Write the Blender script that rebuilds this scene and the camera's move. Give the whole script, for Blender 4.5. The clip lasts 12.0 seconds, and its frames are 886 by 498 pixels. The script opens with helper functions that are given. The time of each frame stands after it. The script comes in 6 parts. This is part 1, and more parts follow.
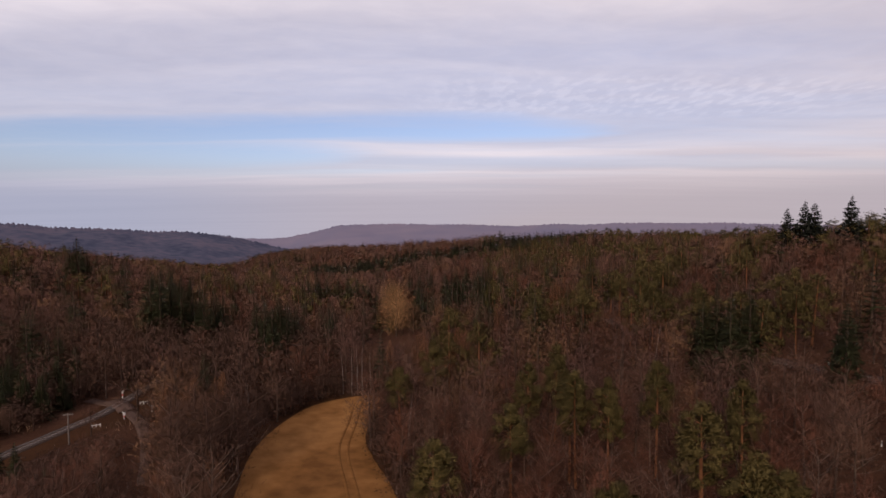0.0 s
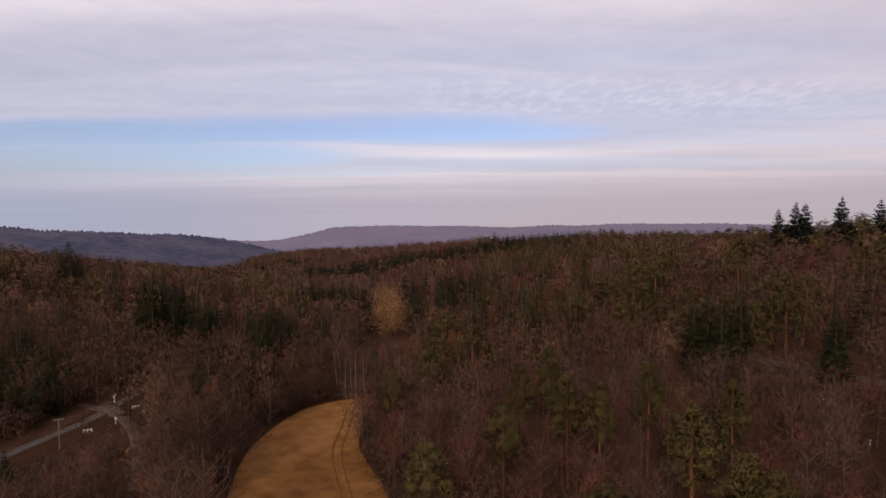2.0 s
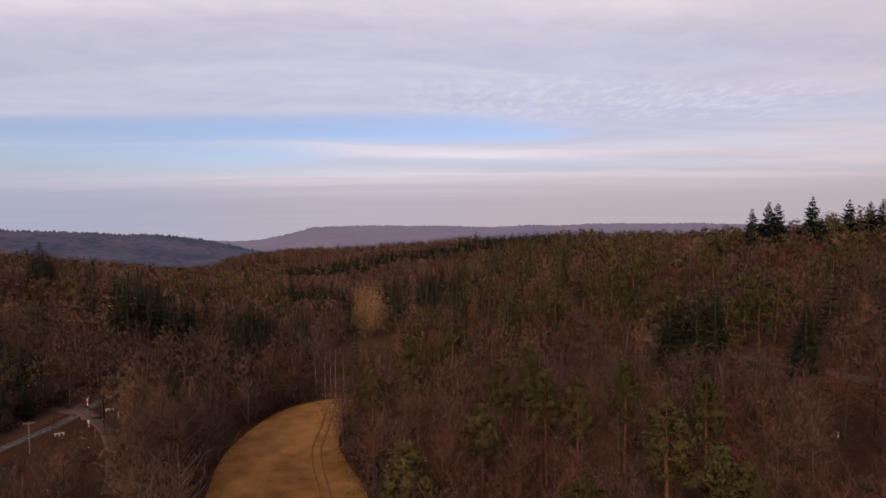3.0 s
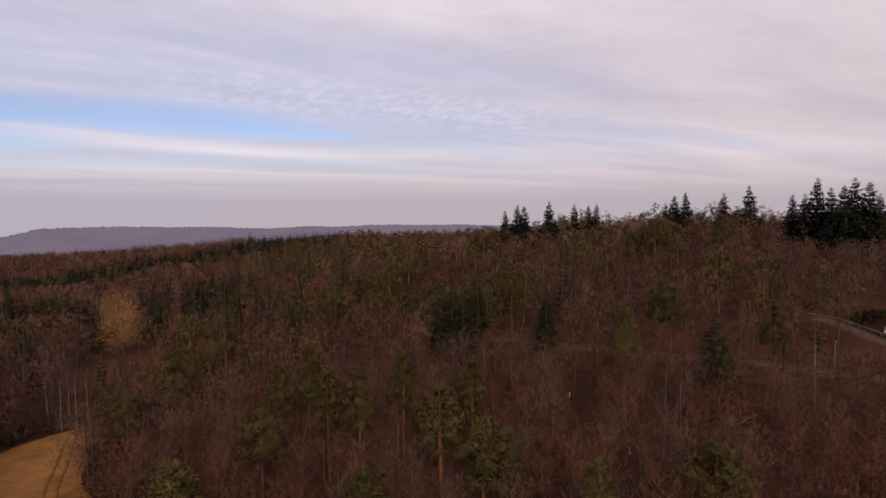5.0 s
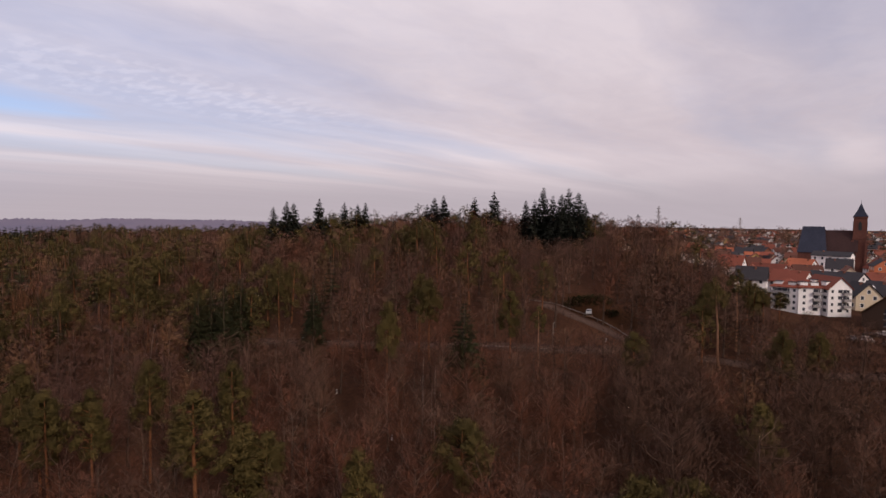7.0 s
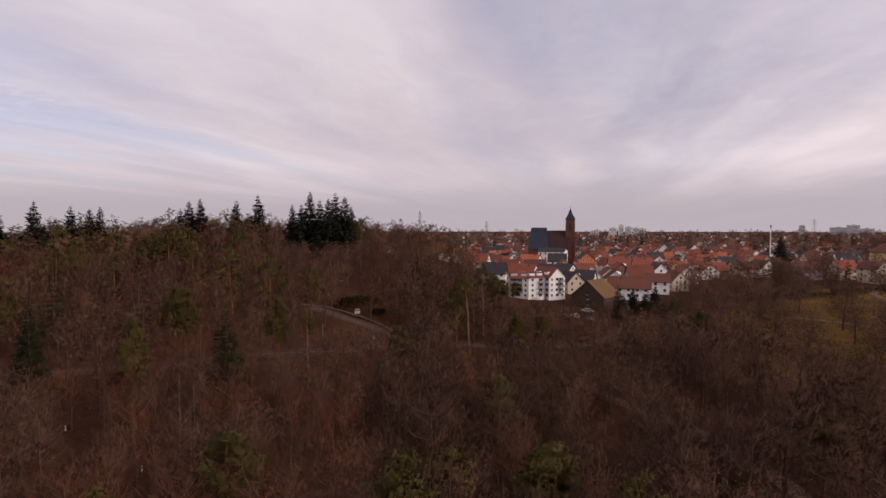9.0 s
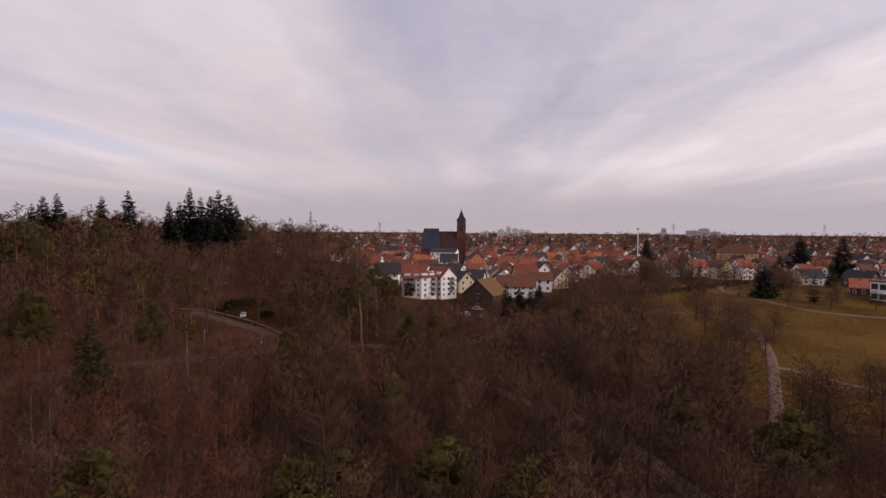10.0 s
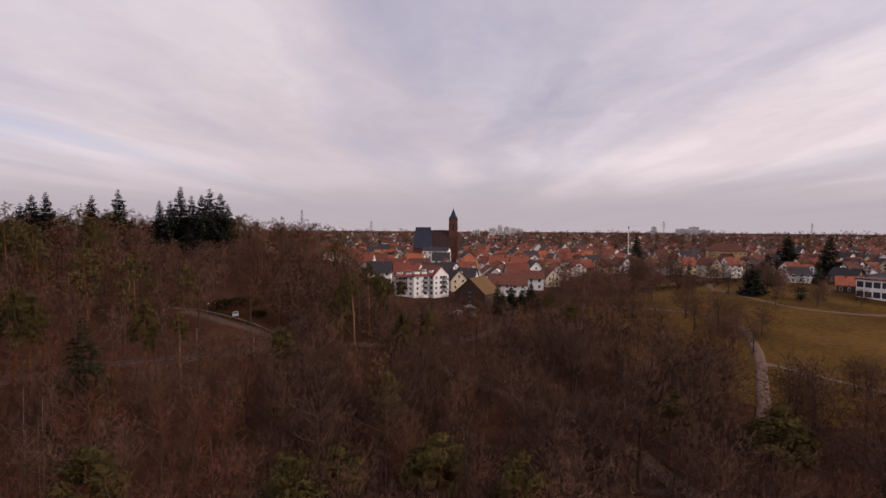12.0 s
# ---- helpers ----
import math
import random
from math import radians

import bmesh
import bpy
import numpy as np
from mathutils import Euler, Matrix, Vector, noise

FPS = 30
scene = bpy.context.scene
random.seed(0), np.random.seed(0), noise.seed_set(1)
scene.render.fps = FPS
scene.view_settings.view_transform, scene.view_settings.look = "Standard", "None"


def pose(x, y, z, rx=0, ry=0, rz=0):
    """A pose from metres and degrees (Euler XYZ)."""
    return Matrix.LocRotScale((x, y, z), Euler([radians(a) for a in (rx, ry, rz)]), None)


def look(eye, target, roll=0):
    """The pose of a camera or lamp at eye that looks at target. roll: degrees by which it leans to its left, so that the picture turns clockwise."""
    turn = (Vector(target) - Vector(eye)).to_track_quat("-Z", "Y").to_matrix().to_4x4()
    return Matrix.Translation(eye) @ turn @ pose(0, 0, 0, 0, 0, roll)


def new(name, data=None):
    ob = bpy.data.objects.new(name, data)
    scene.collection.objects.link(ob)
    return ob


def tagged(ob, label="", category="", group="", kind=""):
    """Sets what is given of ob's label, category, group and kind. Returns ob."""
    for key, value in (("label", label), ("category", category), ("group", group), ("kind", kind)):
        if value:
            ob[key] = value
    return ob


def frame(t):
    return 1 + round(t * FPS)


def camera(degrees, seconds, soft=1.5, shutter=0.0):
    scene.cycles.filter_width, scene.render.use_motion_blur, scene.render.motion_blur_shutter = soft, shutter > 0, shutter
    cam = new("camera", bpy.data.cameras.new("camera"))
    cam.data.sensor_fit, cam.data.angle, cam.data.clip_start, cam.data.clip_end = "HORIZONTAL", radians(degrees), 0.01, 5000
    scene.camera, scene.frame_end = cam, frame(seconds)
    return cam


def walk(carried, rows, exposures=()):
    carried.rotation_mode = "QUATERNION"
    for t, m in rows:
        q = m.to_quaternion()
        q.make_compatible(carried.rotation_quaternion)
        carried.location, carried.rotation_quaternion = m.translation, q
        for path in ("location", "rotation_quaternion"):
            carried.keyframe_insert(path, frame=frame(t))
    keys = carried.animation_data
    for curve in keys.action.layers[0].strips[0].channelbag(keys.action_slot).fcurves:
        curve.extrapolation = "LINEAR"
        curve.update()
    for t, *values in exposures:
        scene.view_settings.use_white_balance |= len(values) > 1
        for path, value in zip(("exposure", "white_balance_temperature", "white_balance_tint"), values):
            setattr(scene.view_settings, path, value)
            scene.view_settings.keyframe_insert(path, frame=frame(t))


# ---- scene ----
# ---- camera and its flight ----
EYE = 60.0
cam = camera(79.6, 12.0, soft=1.5)
ROWS = [
    (0.0, 0.00, 0.00, 0.00, -0.00, -2.93, 0.13),
    (0.5, 0.13, 0.00, 0.12, -0.11, -2.89, 0.09),
    (1.0, 0.27, 0.02, 0.24, -0.23, -2.86, 0.15),
    (1.5, 0.41, -0.11, 0.28, -0.38, -2.79, 0.24),
    (2.0, 0.51, -0.21, 0.21, -0.57, -2.77, 0.33),
    (2.5, 0.70, -0.29, 0.17, -0.70, -2.61, 0.40),
    (2.7, 0.79, -0.38, 0.05, -0.97, -2.70, 0.38),
    (4.3, 1.19, -0.38, -0.23, -17.71, -2.86, 0.47),
    (4.5, 1.13, -0.41, -0.35, -19.84, -2.81, 0.43),
    (5.0, 0.83, -0.62, -0.90, -26.03, -2.77, 0.23),
    (5.5, 0.62, -0.88, -1.61, -32.43, -2.98, -0.12),
    (6.0, 0.70, -1.23, -1.51, -38.55, -2.99, -0.58),
    (6.5, 1.00, -1.60, -0.86, -44.35, -3.02, -0.64),
    (7.0, 1.34, -1.97, -0.55, -50.14, -2.94, -0.84),
    (7.2, 1.35, -2.17, -0.78, -52.64, -2.76, -0.63),
    (8.8, 0.44, -3.45, -1.42, -71.88, -2.04, 0.01),
    (9.0, 0.32, -3.52, -1.49, -74.57, -2.10, 0.01),
    (9.5, 0.05, -3.51, -1.73, -80.90, -2.12, -0.17),
    (9.7, 0.04, -3.52, -1.73, -83.50, -2.06, -0.26),
    (9.9, 0.02, -3.53, -1.71, -85.72, -2.00, -0.35),
    (10.0, 0.01, -3.53, -1.71, -86.05, -1.98, -0.39),
    (10.5, -0.14, -3.53, -1.67, -86.07, -1.83, -0.48),
    (11.0, -0.38, -3.49, -1.55, -86.22, -1.82, -0.42),
    (11.5, -0.61, -3.44, -1.60, -86.65, -2.03, -0.37),
    (12.0, -0.72, -3.35, -1.64, -86.95, -2.12, -0.34),
]
walk(cam, [(t, pose(x, y, EYE + z, 90 + p, r, w)) for t, x, y, z, w, p, r in ROWS])


# ---- sky and sun ----
SUN_AZ, SUN_EL = 198.0, 30.0     # degrees clockwise from +y, and above the horizon


def make_sky():
    world = bpy.data.worlds.new("cloudy_sky")
    scene.world = world
    world.use_nodes = True
    nt = world.node_tree
    nt.nodes.clear()
    N, L = nt.nodes.new, nt.links.new

    def math_node(op, a, b=None, c=None, clamp=False):
        n = N("ShaderNodeMath")
        n.operation, n.use_clamp = op, clamp
        for i, v in enumerate((a, b, c)):
            if v is None:
                continue
            if isinstance(v, (int, float)):
                n.inputs[i].default_value = v
            else:
                L(v, n.inputs[i])
        return n.outputs[0]

    def noise_of(vec, scale, detail, rough, dist=0.0):
        n = N("ShaderNodeTexNoise")
        n.inputs["Scale"].default_value, n.inputs["Detail"].default_value = scale, detail
        n.inputs["Roughness"].default_value, n.inputs["Distortion"].default_value = rough, dist
        L(vec, n.inputs["Vector"])
        return n.outputs["Fac"]

    def step(v, a, b):
        n = N("ShaderNodeMapRange")
        n.interpolation_type = "SMOOTHSTEP"
        n.inputs["From Min"].default_value, n.inputs["From Max"].default_value = a, b
        L(v, n.inputs["Value"])
        return n.outputs["Result"]

    def flat(u, v, su, sv, w=0.0):
        n = N("ShaderNodeCombineXYZ")
        L(math_node("MULTIPLY", u, su), n.inputs[0])
        L(math_node("MULTIPLY", v, sv), n.inputs[1])
        n.inputs[2].default_value = w
        return n.outputs[0]

    def mix(fac, a, b):
        n = N("ShaderNodeMix")
        n.data_type = "RGBA"
        for sock, v in ((n.inputs[0], fac), (n.inputs[6], a), (n.inputs[7], b)):
            if isinstance(v, tuple):
                sock.default_value = (*v, 1)
            elif isinstance(v, (int, float)):
                sock.default_value = v
            else:
                L(v, sock)
        return n.outputs[2]

    coord = N("ShaderNodeTexCoord")
    sep = N("ShaderNodeSeparateXYZ")
    L(coord.outputs["Generated"], sep.inputs[0])
    dx, dy, dz = sep.outputs
    up = math_node("MAXIMUM", math_node("ADD", dz, 0.035), 0.02)
    u, v = math_node("DIVIDE", dx, up), math_node("DIVIDE", dy, up)
    warp = math_node("SUBTRACT", noise_of(flat(u, v, 0.35, 0.5, 3.1), 1.0, 3, 0.5), 0.5)
    vw = math_node("ADD", v, math_node("MULTIPLY", warp, 1.1))
    # long bands of cloud that run along x, thinner streaks and fine ripples in them
    bands = noise_of(flat(u, vw, 0.10, 0.62, 7.7), 1.0, 3, 0.45)
    streaks = noise_of(flat(u, vw, 0.28, 1.1, 1.2), 1.0, 4, 0.48)
    ripple = noise_of(flat(u, v, 6.0, 9.0, 5.0), 1.0, 2, 0.5, 0.3)
    # clear lanes: two gaps in the bands in the north and north-west, one small in the south-east
    edge = math_node("ADD", v, math_node("MULTIPLY", math_node("SUBTRACT", streaks, 0.5), 1.5))

    def lane(centre, half, u_from, u_to, slope=0.0):
        e = math_node("ADD", edge, math_node("MULTIPLY", u, slope))
        off = math_node("ABSOLUTE", math_node("SUBTRACT", e, centre))
        off = math_node("ADD", off, math_node("MULTIPLY", step(u, u_from - 1.6, u_to + 0.4), half * 0.9))
        inside = math_node("SUBTRACT", 1.0, step(off, half * 0.15, half * 1.6))
        return math_node("MULTIPLY", inside, step(u, u_to, u_from))

    gap = math_node("MAXIMUM", lane(4.8, 0.72, 1.2, 2.4), lane(6.1, 1.9, -1.6, 0.0))
    gap = math_node("MAXIMUM", gap, math_node("MULTIPLY", lane(7.7, 0.6, -0.6, 1.0), 0.65))
    thin = math_node("MULTIPLY", step(bands, 0.62, 0.30), 0.40)
    thin = math_node("MULTIPLY", thin, step(v, -9.0, 1.5))
    clear = math_node("MAXIMUM", gap, thin)
    clear = math_node("ADD", clear, math_node("MULTIPLY", math_node("SUBTRACT", ripple, 0.5), 0.12), clamp=True)
    # brightness of the cloud sheet
    # a field of small cloudlets in the north-east
    cells = step(noise_of(flat(u, v, 13.0, 6.5, 2.2), 1.0, 2, 0.5, 0.2), 0.42, 0.66)
    near_v = math_node("SUBTRACT", 1.0, step(math_node("ABSOLUTE", math_node("SUBTRACT", v, 3.75)), 0.2, 0.75))
    field = math_node("MULTIPLY", near_v, math_node("MULTIPLY", step(u, -0.6, 0.6), step(u, 3.6, 2.0)))
    shade = math_node("ADD", math_node("MULTIPLY", step(streaks, 0.3, 0.7), 0.5), math_node("MULTIPLY", step(bands, 0.33, 0.62), 0.5))
    shade = math_node("ADD", shade, math_node("MULTIPLY", math_node("MULTIPLY", cells, field), 0.35), clamp=True)
    mottle = math_node("MULTIPLY", math_node("SUBTRACT", noise_of(flat(u, vw, 2.6, 4.2, 8.8), 1.0, 5, 0.6, 0.4), 0.5), 0.75)
    shade = math_node("ADD", shade, math_node("MULTIPLY", mottle, step(dz, 0.06, 0.25)), clamp=True)
    dim = math_node("MULTIPLY", step(u, 0.8, 2.2), math_node("MULTIPLY", step(v, -0.8, 0.6), step(v, 3.6, 2.0)))
    shade = math_node("MULTIPLY", shade, math_node("SUBTRACT", 1.0, math_node("MULTIPLY", dim, 0.42)))
    shade = math_node("ADD", shade, math_node("MULTIPLY", step(v, 1.0, -3.5), 0.22), clamp=True)
    east = step(u, -1.0, 5.0)
    cloud = mix(shade, mix(east, (0.60, 0.55, 0.635), (0.54, 0.46, 0.51)), mix(east, (0.90, 0.81, 0.865), (0.85, 0.735, 0.765)))
    sky = N("ShaderNodeTexSky")
    sky.sky_type, sky.sun_disc = "NISHITA", False
    sky.sun_elevation, sky.sun_rotation = radians(SUN_EL), radians(SUN_AZ)
    blue = N("ShaderNodeMix")
    blue.data_type, blue.blend_type = "RGBA", "MULTIPLY"
    blue.inputs[0].default_value = 1.0
    L(sky.outputs[0], blue.inputs[6])
    blue.inputs[7].default_value = (0.116, 0.105, 0.124, 1)
    seen = mix(clear, cloud, blue.outputs[2])
    # milky layer near the horizon
    low = step(dz, 0.125, 0.03)
    seen = mix(math_node("MULTIPLY", low, 0.94), seen, mix(step(dx, -0.10, -0.60), mix(east, (0.465, 0.42, 0.492), (0.485, 0.42, 0.463)), (0.385, 0.40, 0.53)))
    bg = N("ShaderNodeBackground")
    L(seen, bg.inputs[0])
    bg.inputs[1].default_value = 1.0
    out = N("ShaderNodeOutputWorld")
    L(bg.outputs[0], out.inputs[0])


make_sky()
sun = new("sun", bpy.data.lights.new("sun", "SUN"))
sun.data.energy, sun.data.angle, sun.data.color = 1.9, radians(12), (1.0, 0.86, 0.72)
_a, _e = radians(SUN_AZ), radians(SUN_EL)
sun.matrix_world = look((0, 0, 300), (-math.sin(_a) * math.cos(_e) * 100, -math.cos(_a) * math.cos(_e) * 100, 300 - math.sin(_e) * 100))


# ---- materials ----
def surface(name, tones, rough=0.9, grain=3.0, blotch=0.15, bump=0.0, per="", metal=0.0, spec=0.3, amount=0.25, cover=1.0):
    """A material from two or three tones, mixed by noise at two scales and, where asked, by a random value for each piece."""
    m = bpy.data.materials.new(name)
    m.use_nodes = True
    nt = m.node_tree
    N, L = nt.nodes.new, nt.links.new
    b = nt.nodes["Principled BSDF"]
    b.inputs["Roughness"].default_value, b.inputs["Metallic"].default_value = rough, metal
    b.inputs["Specular IOR Level"].default_value = spec
    b.inputs["Alpha"].default_value = cover      # share of the area that fine twigs fill
    geo = N("ShaderNodeNewGeometry")
    n1, n2 = N("ShaderNodeTexNoise"), N("ShaderNodeTexNoise")
    for n, s, d in ((n1, grain, 6), (n2, blotch, 4)):
        n.inputs["Scale"].default_value, n.inputs["Detail"].default_value = s, d
        L(geo.outputs["Position"], n.inputs["Vector"])
    add = N("ShaderNodeMath")
    add.operation = "ADD"
    L(n1.outputs["Fac"], add.inputs[0])
    L(n2.outputs["Fac"], add.inputs[1])
    val = N("ShaderNodeMapRange")
    val.inputs["From Min"].default_value, val.inputs["From Max"].default_value = 0.72, 1.28
    L(add.outputs[0], val.inputs["Value"])
    ramp = N("ShaderNodeValToRGB")
    el = ramp.color_ramp.elements
    el[0].color, el[1].color = (*tones[0], 1), (*tones[-1], 1)
    if len(tones) == 3:
        e = el.new(0.5)
        e.color = (*tones[1], 1)
    L(val.outputs[0], ramp.inputs[0])
    colour = ramp.outputs[0]
    if per:
        src = N("ShaderNodeObjectInfo").outputs["Random"] if per == "object" else geo.outputs["Random Per Island"]
        rng = N("ShaderNodeMapRange")
        rng.inputs["To Min"].default_value, rng.inputs["To Max"].default_value = 1 - amount, 1 + amount
        L(src, rng.inputs["Value"])
        mul = N("ShaderNodeVectorMath")
        mul.operation = "SCALE"
        L(colour, mul.inputs[0])
        L(rng.outputs[0], mul.inputs["Scale"])
        colour = mul.outputs[0]
    L(colour, b.inputs["Base Color"])
    if bump:
        bn = N("ShaderNodeBump")
        bn.inputs["Strength"].default_value, bn.inputs["Distance"].default_value = bump, 0.2
        L(add.outputs[0], bn.inputs["Height"])
        L(bn.outputs[0], b.inputs["Normal"])
    return m


LITTER = surface("leaf_litter", ((0.0346, 0.0157, 0.0096), (0.0547, 0.0244, 0.0145), (0.0782, 0.0359, 0.0208)), 0.95, 1.2, 0.06, 0.5, spec=0.04)
MEADOW = surface("dry_meadow", ((0.132, 0.056, 0.017), (0.205, 0.090, 0.028), (0.270, 0.125, 0.042)), 0.95, 0.3, 0.05, 0.1, spec=0.04)
TRACK = surface("wheel_track_soil", ((0.125, 0.053, 0.016), (0.196, 0.085, 0.026)), 0.95, 0.6, 0.1, 0.3, spec=0.04)
VERGE = surface("dry_verge", ((0.0333, 0.0141, 0.0066), (0.0554, 0.0241, 0.0111)), 0.95, 1.1, 0.1, 0.4, spec=0.04)
LAWN = surface("winter_lawn", ((0.0552, 0.0287, 0.0069), (0.0897, 0.0471, 0.0115), (0.1323, 0.0690, 0.0172)), 0.95, 0.7, 0.045, 0.3, spec=0.04)
ASPHALT = surface("asphalt", ((0.070, 0.042, 0.032), (0.105, 0.066, 0.052)), 0.9, 4, 0.2, 0.1, spec=0.02)
SOIL_PATH = surface("trodden_soil", ((0.060, 0.036, 0.028), (0.095, 0.060, 0.048)), 0.95, 3, 0.25, 0.3, spec=0.04)
GRAVEL = surface("path_gravel", ((0.120, 0.074, 0.057), (0.170, 0.110, 0.086)), 0.95, 3, 0.25, 0.1, spec=0.02)
BALLAST = surface("track_ballast", ((0.0468, 0.0306, 0.0240), (0.0810, 0.0553, 0.0448)), 0.95, 5, 0.3, 0.5, spec=0.04)
STEEL = surface("worn_rail_steel", ((0.15, 0.12, 0.11), (0.22, 0.18, 0.165)), 0.7, 3, 0.5, 0, metal=0.3)
CONCRETE = surface("grey_concrete", ((0.34, 0.31, 0.29), (0.45, 0.41, 0.39)), 0.9, 3, 0.4, 0.1)
BARK = surface("grey_brown_bark", ((0.0540, 0.0334, 0.0254), (0.0984, 0.0635, 0.0491)), 0.95, 8, 1.0, 0.3, "object", spec=0.04)
BARK_PALE = surface("pale_grey_bark", ((0.066, 0.045, 0.035), (0.115, 0.083, 0.066)), 0.95, 8, 1.0, 0.3, "object", spec=0.04)
BARK_PINE = surface("orange_pine_bark", ((0.1091, 0.0437, 0.0227), (0.2015, 0.0822, 0.0386)), 0.9, 6, 0.8, 0.3, "object", spec=0.04)
# Brighter copy of the pine bark, with sunlight put into its colour.
BARK_PINE_LIT = surface("sunlit_tone_pine_bark", ((0.190, 0.095, 0.058), (0.290, 0.155, 0.098)), 0.9, 6, 0.8, 0.3, "object", spec=0.04)
BARK_BIRCH = surface("white_birch_bark", ((0.1381, 0.1130, 0.1005), (0.2637, 0.2260, 0.2073)), 0.8, 6, 0.8, 0.2, spec=0.04)
TWIG_COVER = 0.28
TWIGS = [surface("twigs_red_brown", ((0.0958, 0.0369, 0.0220), (0.1400, 0.0540, 0.0320)), 0.95, 0.22, 0.04, 0, "object", amount=0.24, spec=0.04, cover=TWIG_COVER),
         surface("twigs_grey_brown", ((0.0983, 0.0494, 0.0331), (0.1353, 0.0704, 0.0462)), 0.95, 0.22, 0.04, 0, "object", amount=0.24, spec=0.04, cover=TWIG_COVER),
         # these two tones are raised in place of haze over the far woods
         surface("twigs_purple_brown", ((0.0942, 0.0457, 0.0341), (0.1344, 0.0649, 0.0472)), 0.95, 0.22, 0.04, 0, "object", amount=0.24, spec=0.04, cover=TWIG_COVER),
         surface("twigs_tan", ((0.1443, 0.0707, 0.0377), (0.1930, 0.0976, 0.0519)), 0.95, 0.22, 0.04, 0, "object", amount=0.25, spec=0.04, cover=TWIG_COVER)]
TWIGS_DARK = surface("twigs_dark_brown", ((0.0633, 0.0329, 0.0225), (0.0873, 0.0451, 0.0305)), 0.95, 0.22, 0.04, 0, "object", amount=0.2, spec=0.04, cover=0.46)
TWIGS_GOLD = surface("twigs_golden", ((0.235, 0.118, 0.050), (0.300, 0.155, 0.068)), 0.95, 0.3, 0.08, 0, "island", spec=0.04, cover=0.42)
TWIGS_COPPER = surface("twigs_copper", ((0.2047, 0.0982, 0.0503), (0.2809, 0.1367, 0.0686)), 0.95, 0.3, 0.08, 0, "island", spec=0.04, cover=0.34)
TWIGS_LARCH = surface("twigs_larch", ((0.2000, 0.0870, 0.0420), (0.2550, 0.1150, 0.0550)), 0.95, 0.3, 0.08, 0, "object", spec=0.04, cover=0.42)
NEEDLES_PINE = surface("pine_needles", ((0.0440, 0.0324, 0.0121), (0.0779, 0.0567, 0.0199), (0.1167, 0.0834, 0.0281)), 0.8, 0.6, 0.05, 0, "island", amount=0.10, spec=0.04, cover=0.7)
NEEDLES_SPRUCE = surface("spruce_needles", ((0.0215, 0.0225, 0.0105), (0.0440, 0.0430, 0.0195)), 0.8, 0.6, 0.05, 0, "island", amount=0.18, spec=0.04, cover=0.7)
NEEDLES_FIR = surface("dark_fir_needles", ((0.0200, 0.0220, 0.0180), (0.0400, 0.0410, 0.0310)), 0.8, 1.5, 0.05, 0, "island", amount=0.18, spec=0.04)
WALLS = {n: surface("render_" + n, (tuple(v * 0.86 for v in c), c), 0.9, 1.5, 0.12, 0.05, "object", amount=0.06) for n, c in (
    ("white", (0.86, 0.80, 0.78)), ("cream", (0.55, 0.44, 0.32)), ("ochre", (0.55, 0.36, 0.15)), ("grey", (0.30, 0.27, 0.27)), ("brick", (0.22, 0.09, 0.06)), ("terracotta", (0.50, 0.15, 0.07)), ("timber", (0.075, 0.042, 0.027)))}
ROOFS = {n: surface("roof_" + n, (tuple(v * 0.7 for v in c), c), 0.85, 2.5, 0.15, 0.15, "object", amount=0.22) for n, c in (
    ("red", (0.21, 0.058, 0.036)), ("orange", (0.35, 0.098, 0.048)), ("brown", (0.125, 0.045, 0.030)), ("dark", (0.038, 0.033, 0.038)), ("olive", (0.135, 0.070, 0.028)))}
SLATE = surface("blue_slate", ((0.026, 0.028, 0.043), (0.042, 0.045, 0.066)), 0.8, 1.5, 0.15, 0.1, spec=0.1)
SANDSTONE = surface("red_sandstone", ((0.085, 0.030, 0.022), (0.14, 0.052, 0.037)), 0.9, 1.5, 0.2, 0.2)
NAVE_TILES = surface("maroon_tiles", ((0.036, 0.020, 0.020), (0.058, 0.030, 0.028)), 0.85, 1.5, 0.2, 0.15, spec=0.1)
WHITE = surface("white_paint", ((0.62, 0.58, 0.56), (0.74, 0.70, 0.68)), 0.6, 3, 0.5)
RED = surface("red_paint", ((0.45, 0.05, 0.04), (0.55, 0.07, 0.05)), 0.6, 3, 0.5)
POLE = surface("weathered_pole_wood", ((0.1105, 0.0845, 0.0715), (0.1690, 0.1300, 0.1105)), 0.9, 5, 0.6)
METAL = surface("galvanised_metal", ((0.17, 0.14, 0.125), (0.24, 0.20, 0.18)), 0.7, 4, 0.5, 0, metal=0.4)
TYRE = surface("black_rubber", ((0.02, 0.02, 0.02), (0.035, 0.035, 0.035)), 0.9, 6, 1)
GLASS = surface("window_glass", ((0.03, 0.03, 0.04), (0.055, 0.055, 0.065)), 0.12, 1, 0.2, spec=0.6)
# Haze of the distance is put into the colours of both hill materials.
HILL_NEAR = surface("hazy_wood_near_hill", ((0.036, 0.042, 0.070), (0.066, 0.064, 0.096), (0.100, 0.084, 0.112)), 1.0, 0.045, 0.009, spec=0.04)
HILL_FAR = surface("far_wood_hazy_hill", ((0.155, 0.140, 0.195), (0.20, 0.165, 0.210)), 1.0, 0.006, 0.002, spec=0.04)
HEDGE = surface("evergreen_hedge", ((0.0143, 0.0143, 0.0065), (0.0292, 0.0273, 0.0117)), 0.9, 2, 0.3, 0, "island", amount=0.3, spec=0.04)
BRUSH = surface("dry_brushwood", ((0.17, 0.085, 0.048), (0.26, 0.145, 0.085)), 0.95, 2, 0.3, 0, "island", amount=0.3, spec=0.04, cover=0.6)


